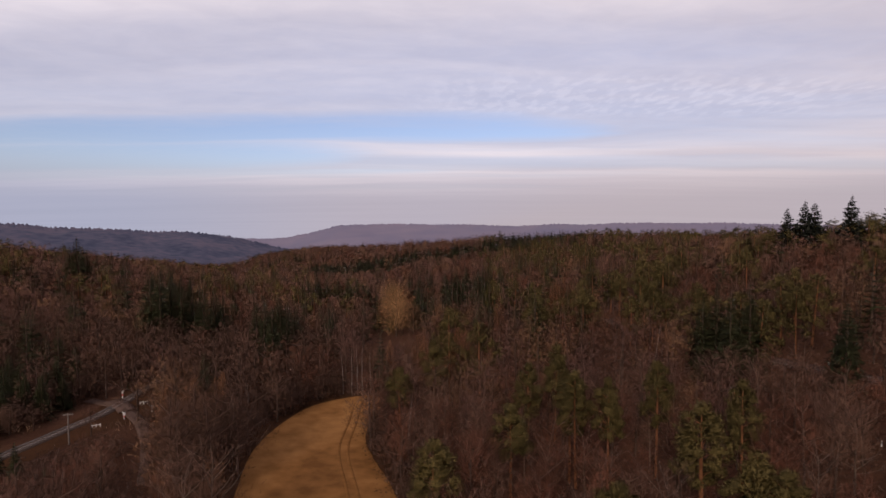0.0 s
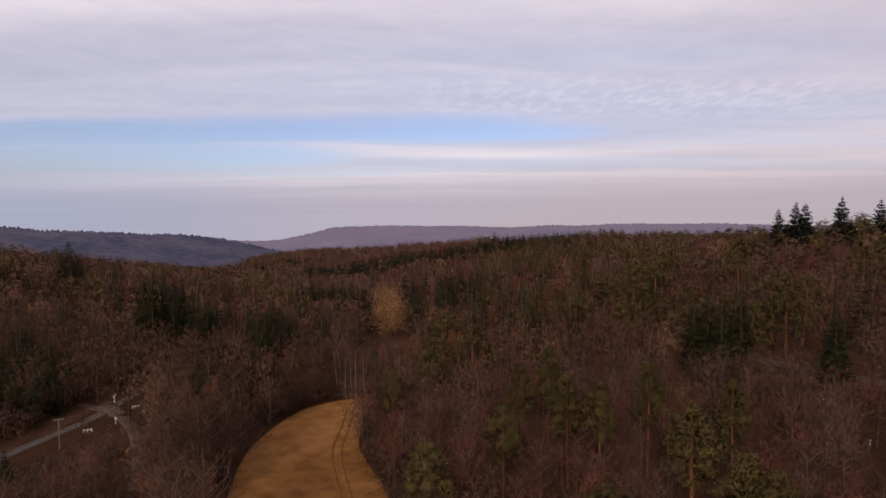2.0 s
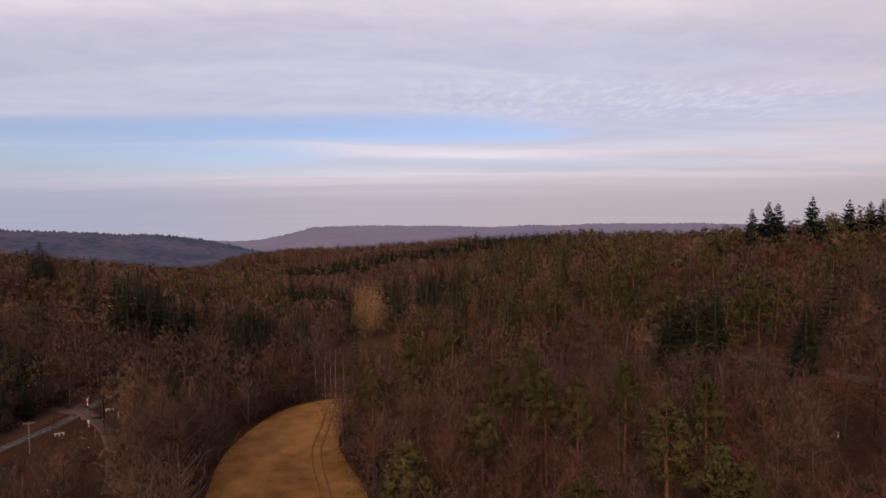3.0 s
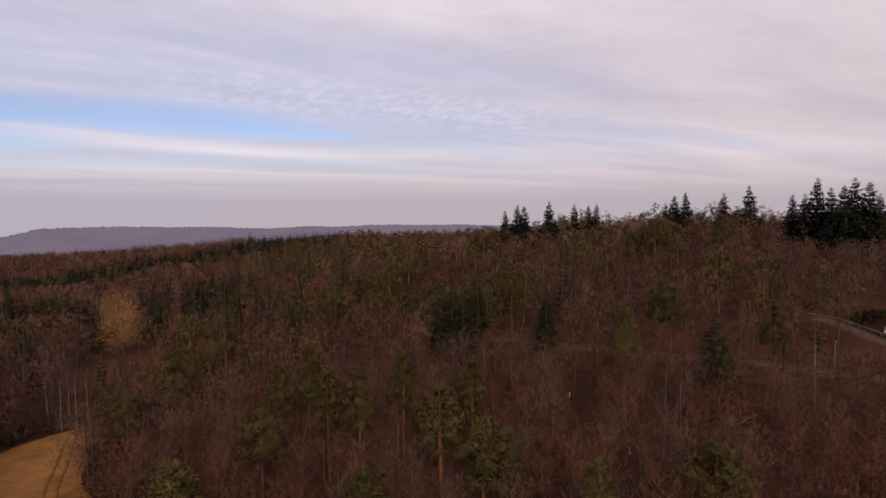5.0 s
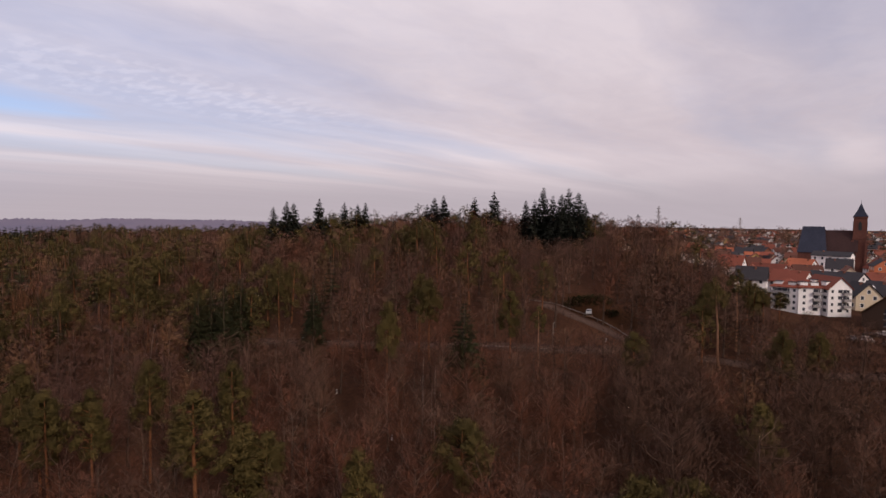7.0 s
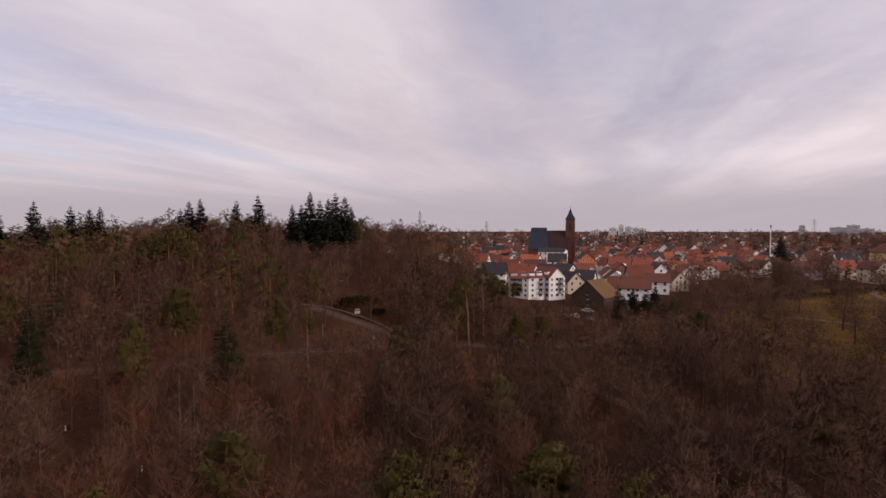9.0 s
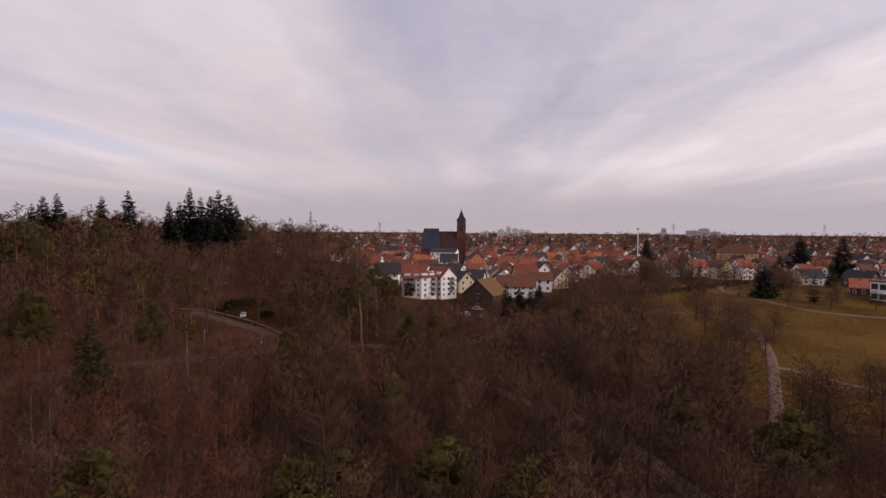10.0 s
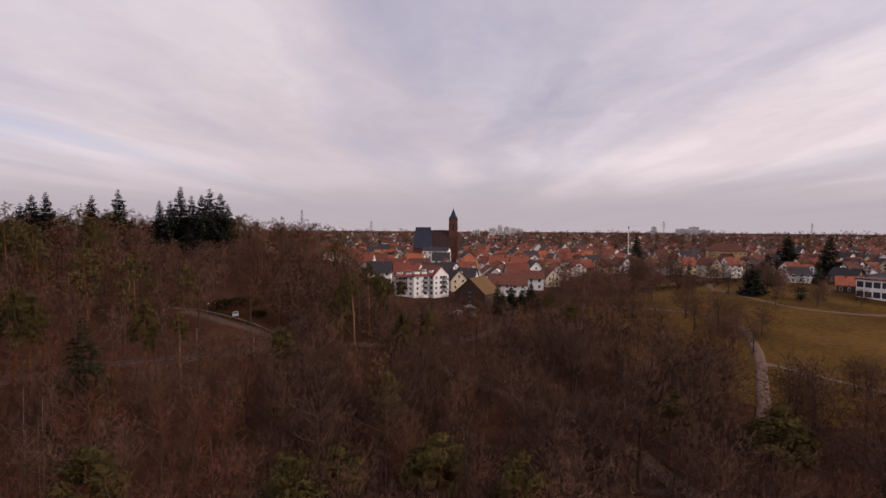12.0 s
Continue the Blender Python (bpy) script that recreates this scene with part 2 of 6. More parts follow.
# ---- mesh helpers ----
class Soup:
    """Vertices and triangles or quads that are gathered into one mesh."""

    def __init__(self):
        self.v, self.f, self.m, self.n, self.vn = [], [], [], 0, []

    def add(self, verts, faces, mat=0, normals=None):
        verts = np.asarray(verts, float)
        self.v.append(verts)
        self.vn.append(np.zeros((len(verts), 3)) if normals is None else normals)
        self.f.extend(tuple(i + self.n for i in f) for f in faces)
        self.m.extend([mat] * len(faces))
        self.n += len(verts)

    def box(self, x0, x1, y0, y1, z0, z1, mat=0):
        v = [(x, y, z) for z in (z0, z1) for y in (y0, y1) for x in (x0, x1)]
        self.add(v, [(0, 2, 3, 1), (4, 5, 7, 6), (0, 1, 5, 4), (2, 6, 7, 3), (0, 4, 6, 2), (1, 3, 7, 5)], mat)

    def tube(self, pts, radii, sides=5, mat=0, cap=True):
        pts = np.asarray(pts, float)
        way = pts[-1] - pts[0]
        side = np.cross(way, (0.31, 0.17, 0.93) if abs(way[2]) < 0.9 * np.linalg.norm(way) else (1, 0.2, 0))
        side /= np.linalg.norm(side)
        other = np.cross(way, side)
        other /= np.linalg.norm(other)
        a = np.arange(sides) * 2 * math.pi / sides
        ring = np.cos(a)[:, None] * side + np.sin(a)[:, None] * other
        v = np.concatenate([p + r * ring for p, r in zip(pts, radii)])
        f = [(k * sides + i, k * sides + (i + 1) % sides, (k + 1) * sides + (i + 1) % sides, (k + 1) * sides + i)
             for k in range(len(pts) - 1) for i in range(sides)]
        if cap:
            f.append(tuple((len(pts) - 1) * sides + i for i in range(sides)))
        self.add(v, f, mat)

    def mesh(self, name, mats, smooth=False):
        me = bpy.data.meshes.new(name)
        v = np.concatenate(self.v) if self.v else np.zeros((0, 3))
        me.from_pydata(v.tolist(), [], self.f)
        for m in mats:
            me.materials.append(m)
        me.polygons.foreach_set("material_index", np.asarray(self.m, np.int32))
        bent = bool(self.vn) and any(n.any() for n in self.vn)
        if smooth or bent:
            me.polygons.foreach_set("use_smooth", np.ones(len(self.f), bool))
        me.update()
        if bent:
            me.normals_split_custom_set_from_vertices(np.concatenate(self.vn).tolist())
        return me


def part(name, me, parent, label="", m=None):
    ob = new(name, me)
    ob.parent = parent
    if m is not None:
        ob.matrix_basis = m
    if label:
        ob["label"] = label
    return ob


def thing(name, m, label, category, group="", kind=""):
    ob = new(name)
    ob.matrix_basis = m
    ob.empty_display_size = 0.5
    return tagged(ob, label, category, group, kind)


def polar(az, d):
    a = radians(az)
    return d * math.sin(a), d * math.cos(a)


def on_ground(x, y, turn=0.0, size=1.0, sink=0.15):
    return Matrix.LocRotScale((x, y, float(ground(x, y)) - sink), Euler((0, 0, radians(turn))), (size, size, size))


def curve_through(pts, step=3.0):
    """Points every few metres along a smooth line through pts."""
    p = np.asarray(pts, float)
    p = np.concatenate([[2 * p[0] - p[1]], p, [2 * p[-1] - p[-2]]])
    out = []
    for i in range(1, len(p) - 2):
        n = max(2, int(np.linalg.norm(p[i + 1] - p[i]) / step))
        for t in np.arange(n) / n:
            out.append(0.5 * (2 * p[i] + (p[i + 1] - p[i - 1]) * t + (2 * p[i - 1] - 5 * p[i] + 4 * p[i + 1] - p[i + 2]) * t * t
                              + (3 * p[i] - p[i - 1] - 3 * p[i + 1] + p[i + 2]) * t ** 3))
    out.append(p[-2])
    return np.array(out)


def strip(name, pts, width, mat, lift, label, category, skirt=0.3):
    """A road or path that follows the land."""
    c = curve_through(pts)
    d = np.gradient(c, axis=0)
    nrm = np.stack([-d[:, 1], d[:, 0]], 1) / np.linalg.norm(d, axis=1)[:, None]
    wob = 0.03 * width * np.sin(np.arange(len(c)) * 1.7)
    offs = np.array((-0.5, -0.5, -0.17, 0.17, 0.5, 0.5))
    rows = [c + nrm * (o * width + wob * (abs(o) > 0.3) * np.sign(o))[:, None] for o in offs]
    rows = np.stack(rows, 1)
    mid = ground(c[:, 0], c[:, 1])
    z = np.maximum(ground(rows[..., 0], rows[..., 1]), mid[:, None] * 0.6 + 0.4 * ground(rows[..., 0], rows[..., 1])) + lift
    z[:, 0] -= skirt + lift
    z[:, -1] -= skirt + lift
    v = np.concatenate([rows, z[..., None]], 2).reshape(-1, 3)
    k = len(offs)
    f = [(i * k + j, i * k + j + 1, (i + 1) * k + j + 1, (i + 1) * k + j) for i in range(len(c) - 1) for j in range(k - 1)]
    s = Soup()
    s.add(v, [q[::-1] for q in f])
    return tagged(new(name, s.mesh(name, [mat], True)), label, category, kind="structure"), c


def inside(poly, x, y):
    poly = np.asarray(poly)
    x, y = np.asarray(x, float), np.asarray(y, float)
    res = np.zeros(x.shape, bool)
    px, py = poly[:, 0], poly[:, 1]
    j = len(poly) - 1
    for i in range(len(poly)):
        hit = ((py[i] > y) != (py[j] > y)) & (x < (px[j] - px[i]) * (y - py[i]) / (py[j] - py[i] + 1e-12) + px[i])
        res ^= hit
        j = i
    return res


def draped(name, outline, mat, lift, label, category, cell=4.0):
    """A sheet of grass over the land, with a smooth outline."""
    loop = curve_through(list(outline) + [outline[0]], 3.0)[:-1]
    bm = bmesh.new()
    face = bm.faces.new([bm.verts.new((p[0], p[1], 0)) for p in loop])
    if face.normal.z < 0:
        face.normal_flip()
    for axis in (0, 1):
        lo, hi = loop[:, axis].min(), loop[:, axis].max()
        for s in np.arange(math.ceil(lo / cell) * cell, hi, cell):
            co, no = [0, 0, 0], [0, 0, 0]
            co[axis], no[axis] = s + 0.013, 1
            bmesh.ops.bisect_plane(bm, geom=bm.verts[:] + bm.edges[:] + bm.faces[:], plane_co=co, plane_no=no)
    bmesh.ops.triangulate(bm, faces=bm.faces[:])
    xy = np.array([v.co[:2] for v in bm.verts])
    z = ground(xy[:, 0], xy[:, 1]) + lift
    for v, h in zip(bm.verts, z):
        v.co.z = h
    bm.normal_update()
    for f in bm.faces:
        f.smooth = True
        if f.normal.z < 0:
            f.normal_flip()
    me = bpy.data.meshes.new(name)
    bm.to_mesh(me)
    bm.free()
    me.materials.append(mat)
    return tagged(new(name, me), label, category, kind="structure"), loop


# ---- height of the land ----
def ease(a, b, v):
    s = np.clip((v - a) / (b - a), 0, 1)
    return s * s * (3 - 2 * s)


def ground(x, y):
    """Height of the land: a valley in the west, a wooded ridge in the east that runs north, a plain behind it."""
    x, y = np.asarray(x, float), np.asarray(y, float)
    crest_x = np.interp(y, (-300, 150, 450, 720, 1000, 1600), (235, 232, 235, 90, -150, -500))
    crest_z = np.interp(y, (-120, 0, 40, 75, 110, 170, 240, 450, 720, 1000, 1500, 2500), (31, 31, 34, 45, 49, 50, 46, 33, 28, 4, -22, -40))
    floor_x = np.interp(y, (0, 120, 300, 700, 1000, 1600), (10, -10, -60, -190, -330, -700))
    floor_z = np.interp(y, (-300, 0, 150, 400, 650, 1000, 2500), (16, 13, 11, 3, -14, -44, -90))
    half = np.interp(y, (0, 200, 600, 1500), (80, 60, 45, 60))
    east = np.clip((x - floor_x) / np.maximum(crest_x - floor_x, 60), 0, 1)
    up = floor_z + (crest_z - floor_z) * (0.45 * east + 0.55 * ease(0.05, 1.0, east))
    behind = ease(0, 160, x - crest_x)
    back = np.where(y > 450, np.interp(x, (-400, -60, 150), (-30, 8, 31)), 31.0)
    back = back - 60 * ease(700, 1200, y)
    up = up * (1 - behind) + back * behind
    west = ease(half, half + 190, floor_x - x)
    z = up + west * np.interp(y, (-100, 100, 230, 420, 900, 1600), (26, 28, 34, 24, 8, 4))
    bearing = np.degrees(np.arctan2(x, y))
    plain = np.interp(bearing, (54, 66), (0, 1))
    far = ease(1150 - 500 * plain, 2600, np.hypot(x, y))
    roll = 0.8 * np.sin(x / 31 + 1.3) * np.cos(y / 37) + 0.6 * np.sin(x / 17 + y / 23)
    return z * (1 - far) + (129 * plain - 90) * far + roll * ease(30, 120, np.hypot(x, y)) * (1 - ease(150, 320, x))


# ---- land, hills, roads ----
def make_ground():
    radii = np.concatenate([[6, 14, 22, 30], np.arange(36, 420, 6.0), np.geomspace(426, 4900, 60)])
    seg = 320
    a = np.arange(seg) * 2 * math.pi / seg
    x, y = np.outer(radii, np.sin(a)), np.outer(radii, np.cos(a))
    v = np.stack([x, y, ground(x, y)], -1).reshape(-1, 3)
    s = Soup()
    f = [(i * seg + j, i * seg + (j + 1) % seg, (i + 1) * seg + (j + 1) % seg, (i + 1) * seg + j) for i in range(len(radii) - 1) for j in range(seg)]
    s.add(np.concatenate([v, [(0, 0, float(ground(0, 0)))]]), f + [(len(v), (j + 1) % seg, j) for j in range(seg)])
    return tagged(new("ground", s.mesh("ground", [LITTER], True)), "brown forest floor of leaf litter over hills", "ground", kind="structure")


make_ground()


def hill(name, az0, az1, d, profile, mat, depth, rough, label, seed):
    """A wooded range far off: a broad slope with a crest that is uneven with treetops."""
    n, m = 700, 10
    az = np.linspace(az0, az1, n)
    el = np.interp(az, [p[0] for p in profile], [p[1] for p in profile])
    k = np.ones(13) / 13
    el = np.convolve(np.pad(el, 6, "edge"), k, "valid")
    rng = np.random.default_rng(seed)
    tufts = rng.random(n) * rough
    top = EYE + d * np.tan(np.radians(el))
    verts = []
    for j in range(m):
        t = (*np.linspace(0, 0.93, m - 2), 0.985, 1.0)[j]
        dist = d - depth * (1 - t)
        bump = np.array([noise.noise(Vector((q * 0.2, t * 3.0, seed))) * 22 + noise.noise(Vector((q * 0.5, t * 6.0, seed))) * 7 for q in az]) * (0.2 + t * (1 - t) * 3)
        z = -160 + (top + 160) * t ** 0.8 + bump + tufts * (j == m - 1)
        verts.append(np.stack([dist * np.sin(np.radians(az)), dist * np.cos(np.radians(az)), z], -1))
    for back in (60, 400):
        verts.append(np.stack([(d + back) * np.sin(np.radians(az)), (d + back) * np.cos(np.radians(az)), top - back * 0.3], -1))
    v = np.concatenate(verts)
    s = Soup()
    s.add(v, [(j * n + i, j * n + i + 1, (j + 1) * n + i + 1, (j + 1) * n + i) for j in range(m + 1) for i in range(n - 1)])
    return tagged(new(name, s.mesh(name, [mat], True)), label, "hill", kind="structure")


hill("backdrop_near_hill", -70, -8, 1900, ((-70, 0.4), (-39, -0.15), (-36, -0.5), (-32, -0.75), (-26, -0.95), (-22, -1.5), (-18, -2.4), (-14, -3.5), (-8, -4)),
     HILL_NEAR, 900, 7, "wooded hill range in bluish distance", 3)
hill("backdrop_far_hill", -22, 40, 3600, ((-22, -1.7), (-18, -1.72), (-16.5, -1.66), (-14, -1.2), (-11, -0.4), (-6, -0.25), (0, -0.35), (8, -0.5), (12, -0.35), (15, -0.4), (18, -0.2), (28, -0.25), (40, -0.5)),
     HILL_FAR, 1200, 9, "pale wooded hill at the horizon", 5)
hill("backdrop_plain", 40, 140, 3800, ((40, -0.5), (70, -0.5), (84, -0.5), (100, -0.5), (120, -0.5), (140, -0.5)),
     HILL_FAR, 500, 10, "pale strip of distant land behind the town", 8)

FIELD = ((-36, 88), (-40, 109), (-39, 127), (-35, 141), (-26, 149), (-17, 149), (-17.5, 133), (-18, 120), (-14, 107), (-9, 94), (-4, 70), (-26, 66))
# Dark rim of rough grass, also put there in place of tree shade.
draped("rough_grass", ((-39, 84), (-43, 109), (-42, 129), (-37, 144), (-26, 152), (-14, 152), (-14.5, 133), (-15, 120), (-11, 107), (-6, 94), (0, 68), (-30, 62)), VERGE, 0.05, "brown rough grass round a meadow, also standing in for tree shade", "grass")
draped("meadow", FIELD, MEADOW, 0.10, "golden dry meadow in a forest clearing", "meadow")
for k, off in enumerate((0.0, 1.9)):
    strip("wheel_track", ((-12.5 + off, 74), (-17 + off, 92), (-22.5 + off, 112), (-23.5 + off, 130), (-24.5 + off, 144)), 0.55, TRACK, 0.14, "faint brown wheel track across a meadow", "track", 0.05)
LAWN_EDGE = ((118, -62), (150, -46), (200, -48), (262, -88), (300, -150), (255, -205), (180, -225), (110, -170), (92, -104), (104, -74))
draped("lawn", LAWN_EDGE, LAWN, 0.10, "olive winter lawn of a park", "lawn", 6.0)
SLOPE = ((149, 55), (149.5, 66), (151, 76), (157, 80), (164, 74), (165, 62), (158, 52))
draped("grass_slope", SLOPE, VERGE, 0.10, "dry brown grass on a slope above a road", "grass")
VERGE_EDGE = ((-94, 92), (-88.5, 128), (-91, 175), (-84, 172), (-79, 145), (-71, 131), (-73, 126), (-81, 112), (-87, 92))
draped("verge", VERGE_EDGE, VERGE, 0.08, "dry grass verge beside a railway line", "grass")

bed, RAIL_LINE = strip("track_bed", ((-93, 60), (-90.5, 100), (-87, 118), (-84.5, 134), (-88, 170), (-97, 210), (-112, 260)), 3.2, BALLAST, 0.35, "grey ballast bed of a single railway track", "track bed", 0.6)


def make_rails():
    track = thing("railway_track", Matrix(), "single railway track with two bright worn rails", "railway track")
    d = np.gradient(RAIL_LINE, axis=0)
    nrm = np.stack([-d[:, 1], d[:, 0]], 1) / np.linalg.norm(d, axis=1)[:, None]
    z = ground(RAIL_LINE[:, 0], RAIL_LINE[:, 1]) + 0.52
    for side in (-0.75, 0.75):
        p = RAIL_LINE + nrm * side
        s = Soup()
        a, b, k, f = p - nrm * 0.08, p + nrm * 0.08, len(p), []
        v = np.concatenate([np.column_stack([a, z]), np.column_stack([b, z]), np.column_stack([a, z - 0.2]), np.column_stack([b, z - 0.2])])
        for i in range(k - 1):
            f += [(i, i + 1, k + i + 1, k + i), (2 * k + i, 2 * k + i + 1, i + 1, i), (k + i, k + i + 1, 3 * k + i + 1, 3 * k + i)]
        s.add(v, f)
        part("rail", s.mesh("rail", [STEEL]), track)
    s = Soup()
    s.box(-1.25, 1.25, -0.12, 0.12, 0, 0.16)
    me = s.mesh("sleeper", [POLE])
    along = np.concatenate([[0], np.cumsum(np.linalg.norm(np.diff(RAIL_LINE, axis=0), axis=1))])
    for q in np.arange(8, along[-1], 0.8)[:230]:
        x, y = np.interp(q, along, RAIL_LINE[:, 0]), np.interp(q, along, RAIL_LINE[:, 1])
        x2, y2 = np.interp(q + 0.5, along, RAIL_LINE[:, 0]), np.interp(q + 0.5, along, RAIL_LINE[:, 1])
        ob = part("sleeper", me, track)
        ob.matrix_basis = Matrix.LocRotScale((x, y, float(ground(x, y)) + 0.20), Euler((0, 0, math.atan2(y2 - y, x2 - x) + math.pi / 2)), None)


make_rails()
_, LANE = strip("lane", ((-54, 94), (-63, 111), (-73, 125), (-84, 135), (-95, 140)), 2.8, ASPHALT, 0.16, "narrow grey lane over a level crossing", "lane")
strip("crossing_apron", ((-88, 139), (-84, 136), (-79, 131)), 4.0, ASPHALT, 0.50, "grey asphalt apron of a level crossing", "road", 0.8)
_, ROAD = strip("road", ((62, 215), (72, 175), (80, 145), (90, 118), (100, 97), (111, 79), (126, 60), (140, 47), (147, 31), (152, 5), (170, -12), (205, -22)), 4.4, ASPHALT, 0.22, "grey asphalt road through the wood", "road", 0.5)
_, BRANCH = strip("branch_road", ((141, 46), (146, 58), (147, 70), (148, 80)), 3.4, ASPHALT, 0.24, "pale side road climbing a wooded slope", "road", 0.5)
_, PROMENADE = strip("promenade", ((94, -54), (104, -60), (115, -66), (130, -73.5), (144, -80.4), (161, -87), (178, -92)), 2.8, GRAVEL, 0.20, "broad pale gravel walk in a park", "path")
_, P2 = strip("park_path", ((141, -79.5), (139, -82.5), (131, -88), (121.3, -94.7), (110, -104), (100, -116)), 2.2, GRAVEL, 0.19, "narrow pale gravel path across a lawn", "path")
_, P6 = strip("narrow_park_path", ((173, -92), (186, -89), (194, -81), (199, -69), (203, -54)), 1.8, GRAVEL, 0.19, "narrow gravel path across a lawn", "path")
_, P3 = strip("upper_park_path", ((300, -142), (283, -129), (264, -119), (249, -116.5), (228, -118), (208, -125), (199, -142), (196.8, -152), (190, -178)), 2.8, GRAVEL, 0.19, "pale curved gravel path across a lawn", "path")
_, P4 = strip("wood_path", ((72, 40), (82, 24), (87, 12.9), (86, -8), (83, -28), (82, -37)), 2.0, SOIL_PATH, 0.18, "trodden footpath between bare trees", "path")
_, P5 = strip("slope_path", ((135, 6), (122, -8), (116, -15.6), (110.5, -24), (103.7, -28.7), (96, -33), (90, -35), (83, -37), (76, -42)), 3.2, GRAVEL, 0.18, "trodden footpath down a wooded slope", "path")
LINES = [(RAIL_LINE, 4.6), (LANE, 2.4), (ROAD, 3.2), (BRANCH, 3.2), (PROMENADE, 3.4), (P2, 2.5), (P3, 3.5), (P6, 2.2), (P4, 2.6), (P5, 4.0)]


# ---- trees ----
def blades(s, p, d, length, width, rng, mat=0, facing=None, round_as=None, loose=0.22):
    """Thin triangles: twigs or tufts that start at p and point along d, with their flat side turned to facing."""
    p, d = np.asarray(p, float), np.asarray(d, float)
    n = len(p)
    d = d / np.maximum(np.linalg.norm(d, axis=1), 1e-6)[:, None]
    side = np.cross(d, rng.normal(size=(n, 3)) if facing is None else np.asarray(facing) + rng.normal(0, 0.35, (n, 3)))
    side /= np.maximum(np.linalg.norm(side, axis=1), 1e-6)[:, None]
    w, l = np.broadcast_to(width, n)[:, None] / 2, np.broadcast_to(length, n)[:, None]
    v = np.stack([p - side * w, p + side * w, p + d * l], 1).reshape(-1, 3)
    out = None
    if round_as is not None:
        out = round_as / np.maximum(np.linalg.norm(round_as, axis=1), 1e-6)[:, None] + rng.normal(0, loose, (n, 3))
        out = np.repeat(out / np.linalg.norm(out, axis=1)[:, None], 3, axis=0)
    s.add(v, [(3 * i, 3 * i + 1, 3 * i + 2) for i in range(n)], mat, out)


def sprays(rng, h, spread, fans, tufts, low):
    """Points, directions and outward normals of twigs: fans that open upwards, spread through an egg-shaped, uneven crown."""
    base, top = low * h, h
    n = rng.normal(0, 1, (fans, 3))
    n /= np.linalg.norm(n, axis=1)[:, None]
    bulge = 1 + 0.16 * np.sin(2 * np.arctan2(n[:, 1], n[:, 0]) + rng.uniform(0, 6)) + 0.14 * np.sin(5 * n[:, 2] + 3 * n[:, 0] + rng.uniform(0, 6)) + rng.normal(0, 0.10, fans)
    r = rng.uniform(0.12, 1.0, fans) ** 0.55 * bulge
    mid, half = base + (top - base) * 0.47, (top - base) * 0.5
    taper = 1 - 0.28 * np.clip(n[:, 2], -0.4, 1)
    c = np.stack([n[:, 0] * r * spread * taper, n[:, 1] * r * spread * taper, mid + n[:, 2] * r * half], 1)
    way = c - np.array((0, 0, base - 0.12 * h))
    way = way / np.linalg.norm(way, axis=1)[:, None] + np.array((0, 0, 0.35))
    which = np.arange(tufts) % fans
    p = c[which] + rng.normal(0, 0.13 * spread, (tufts, 3)) * np.array((1, 1, 1.4))
    d = way[which] + rng.normal(0, 0.75, (tufts, 3))
    out = np.stack([n[:, 0], n[:, 1], n[:, 2] * 0.7 + 0.55], 1)[which]
    keep = (p[:, 2] < h * 1.01) & (p[:, 2] > 0.6)
    return p[keep], d[keep], out[keep]


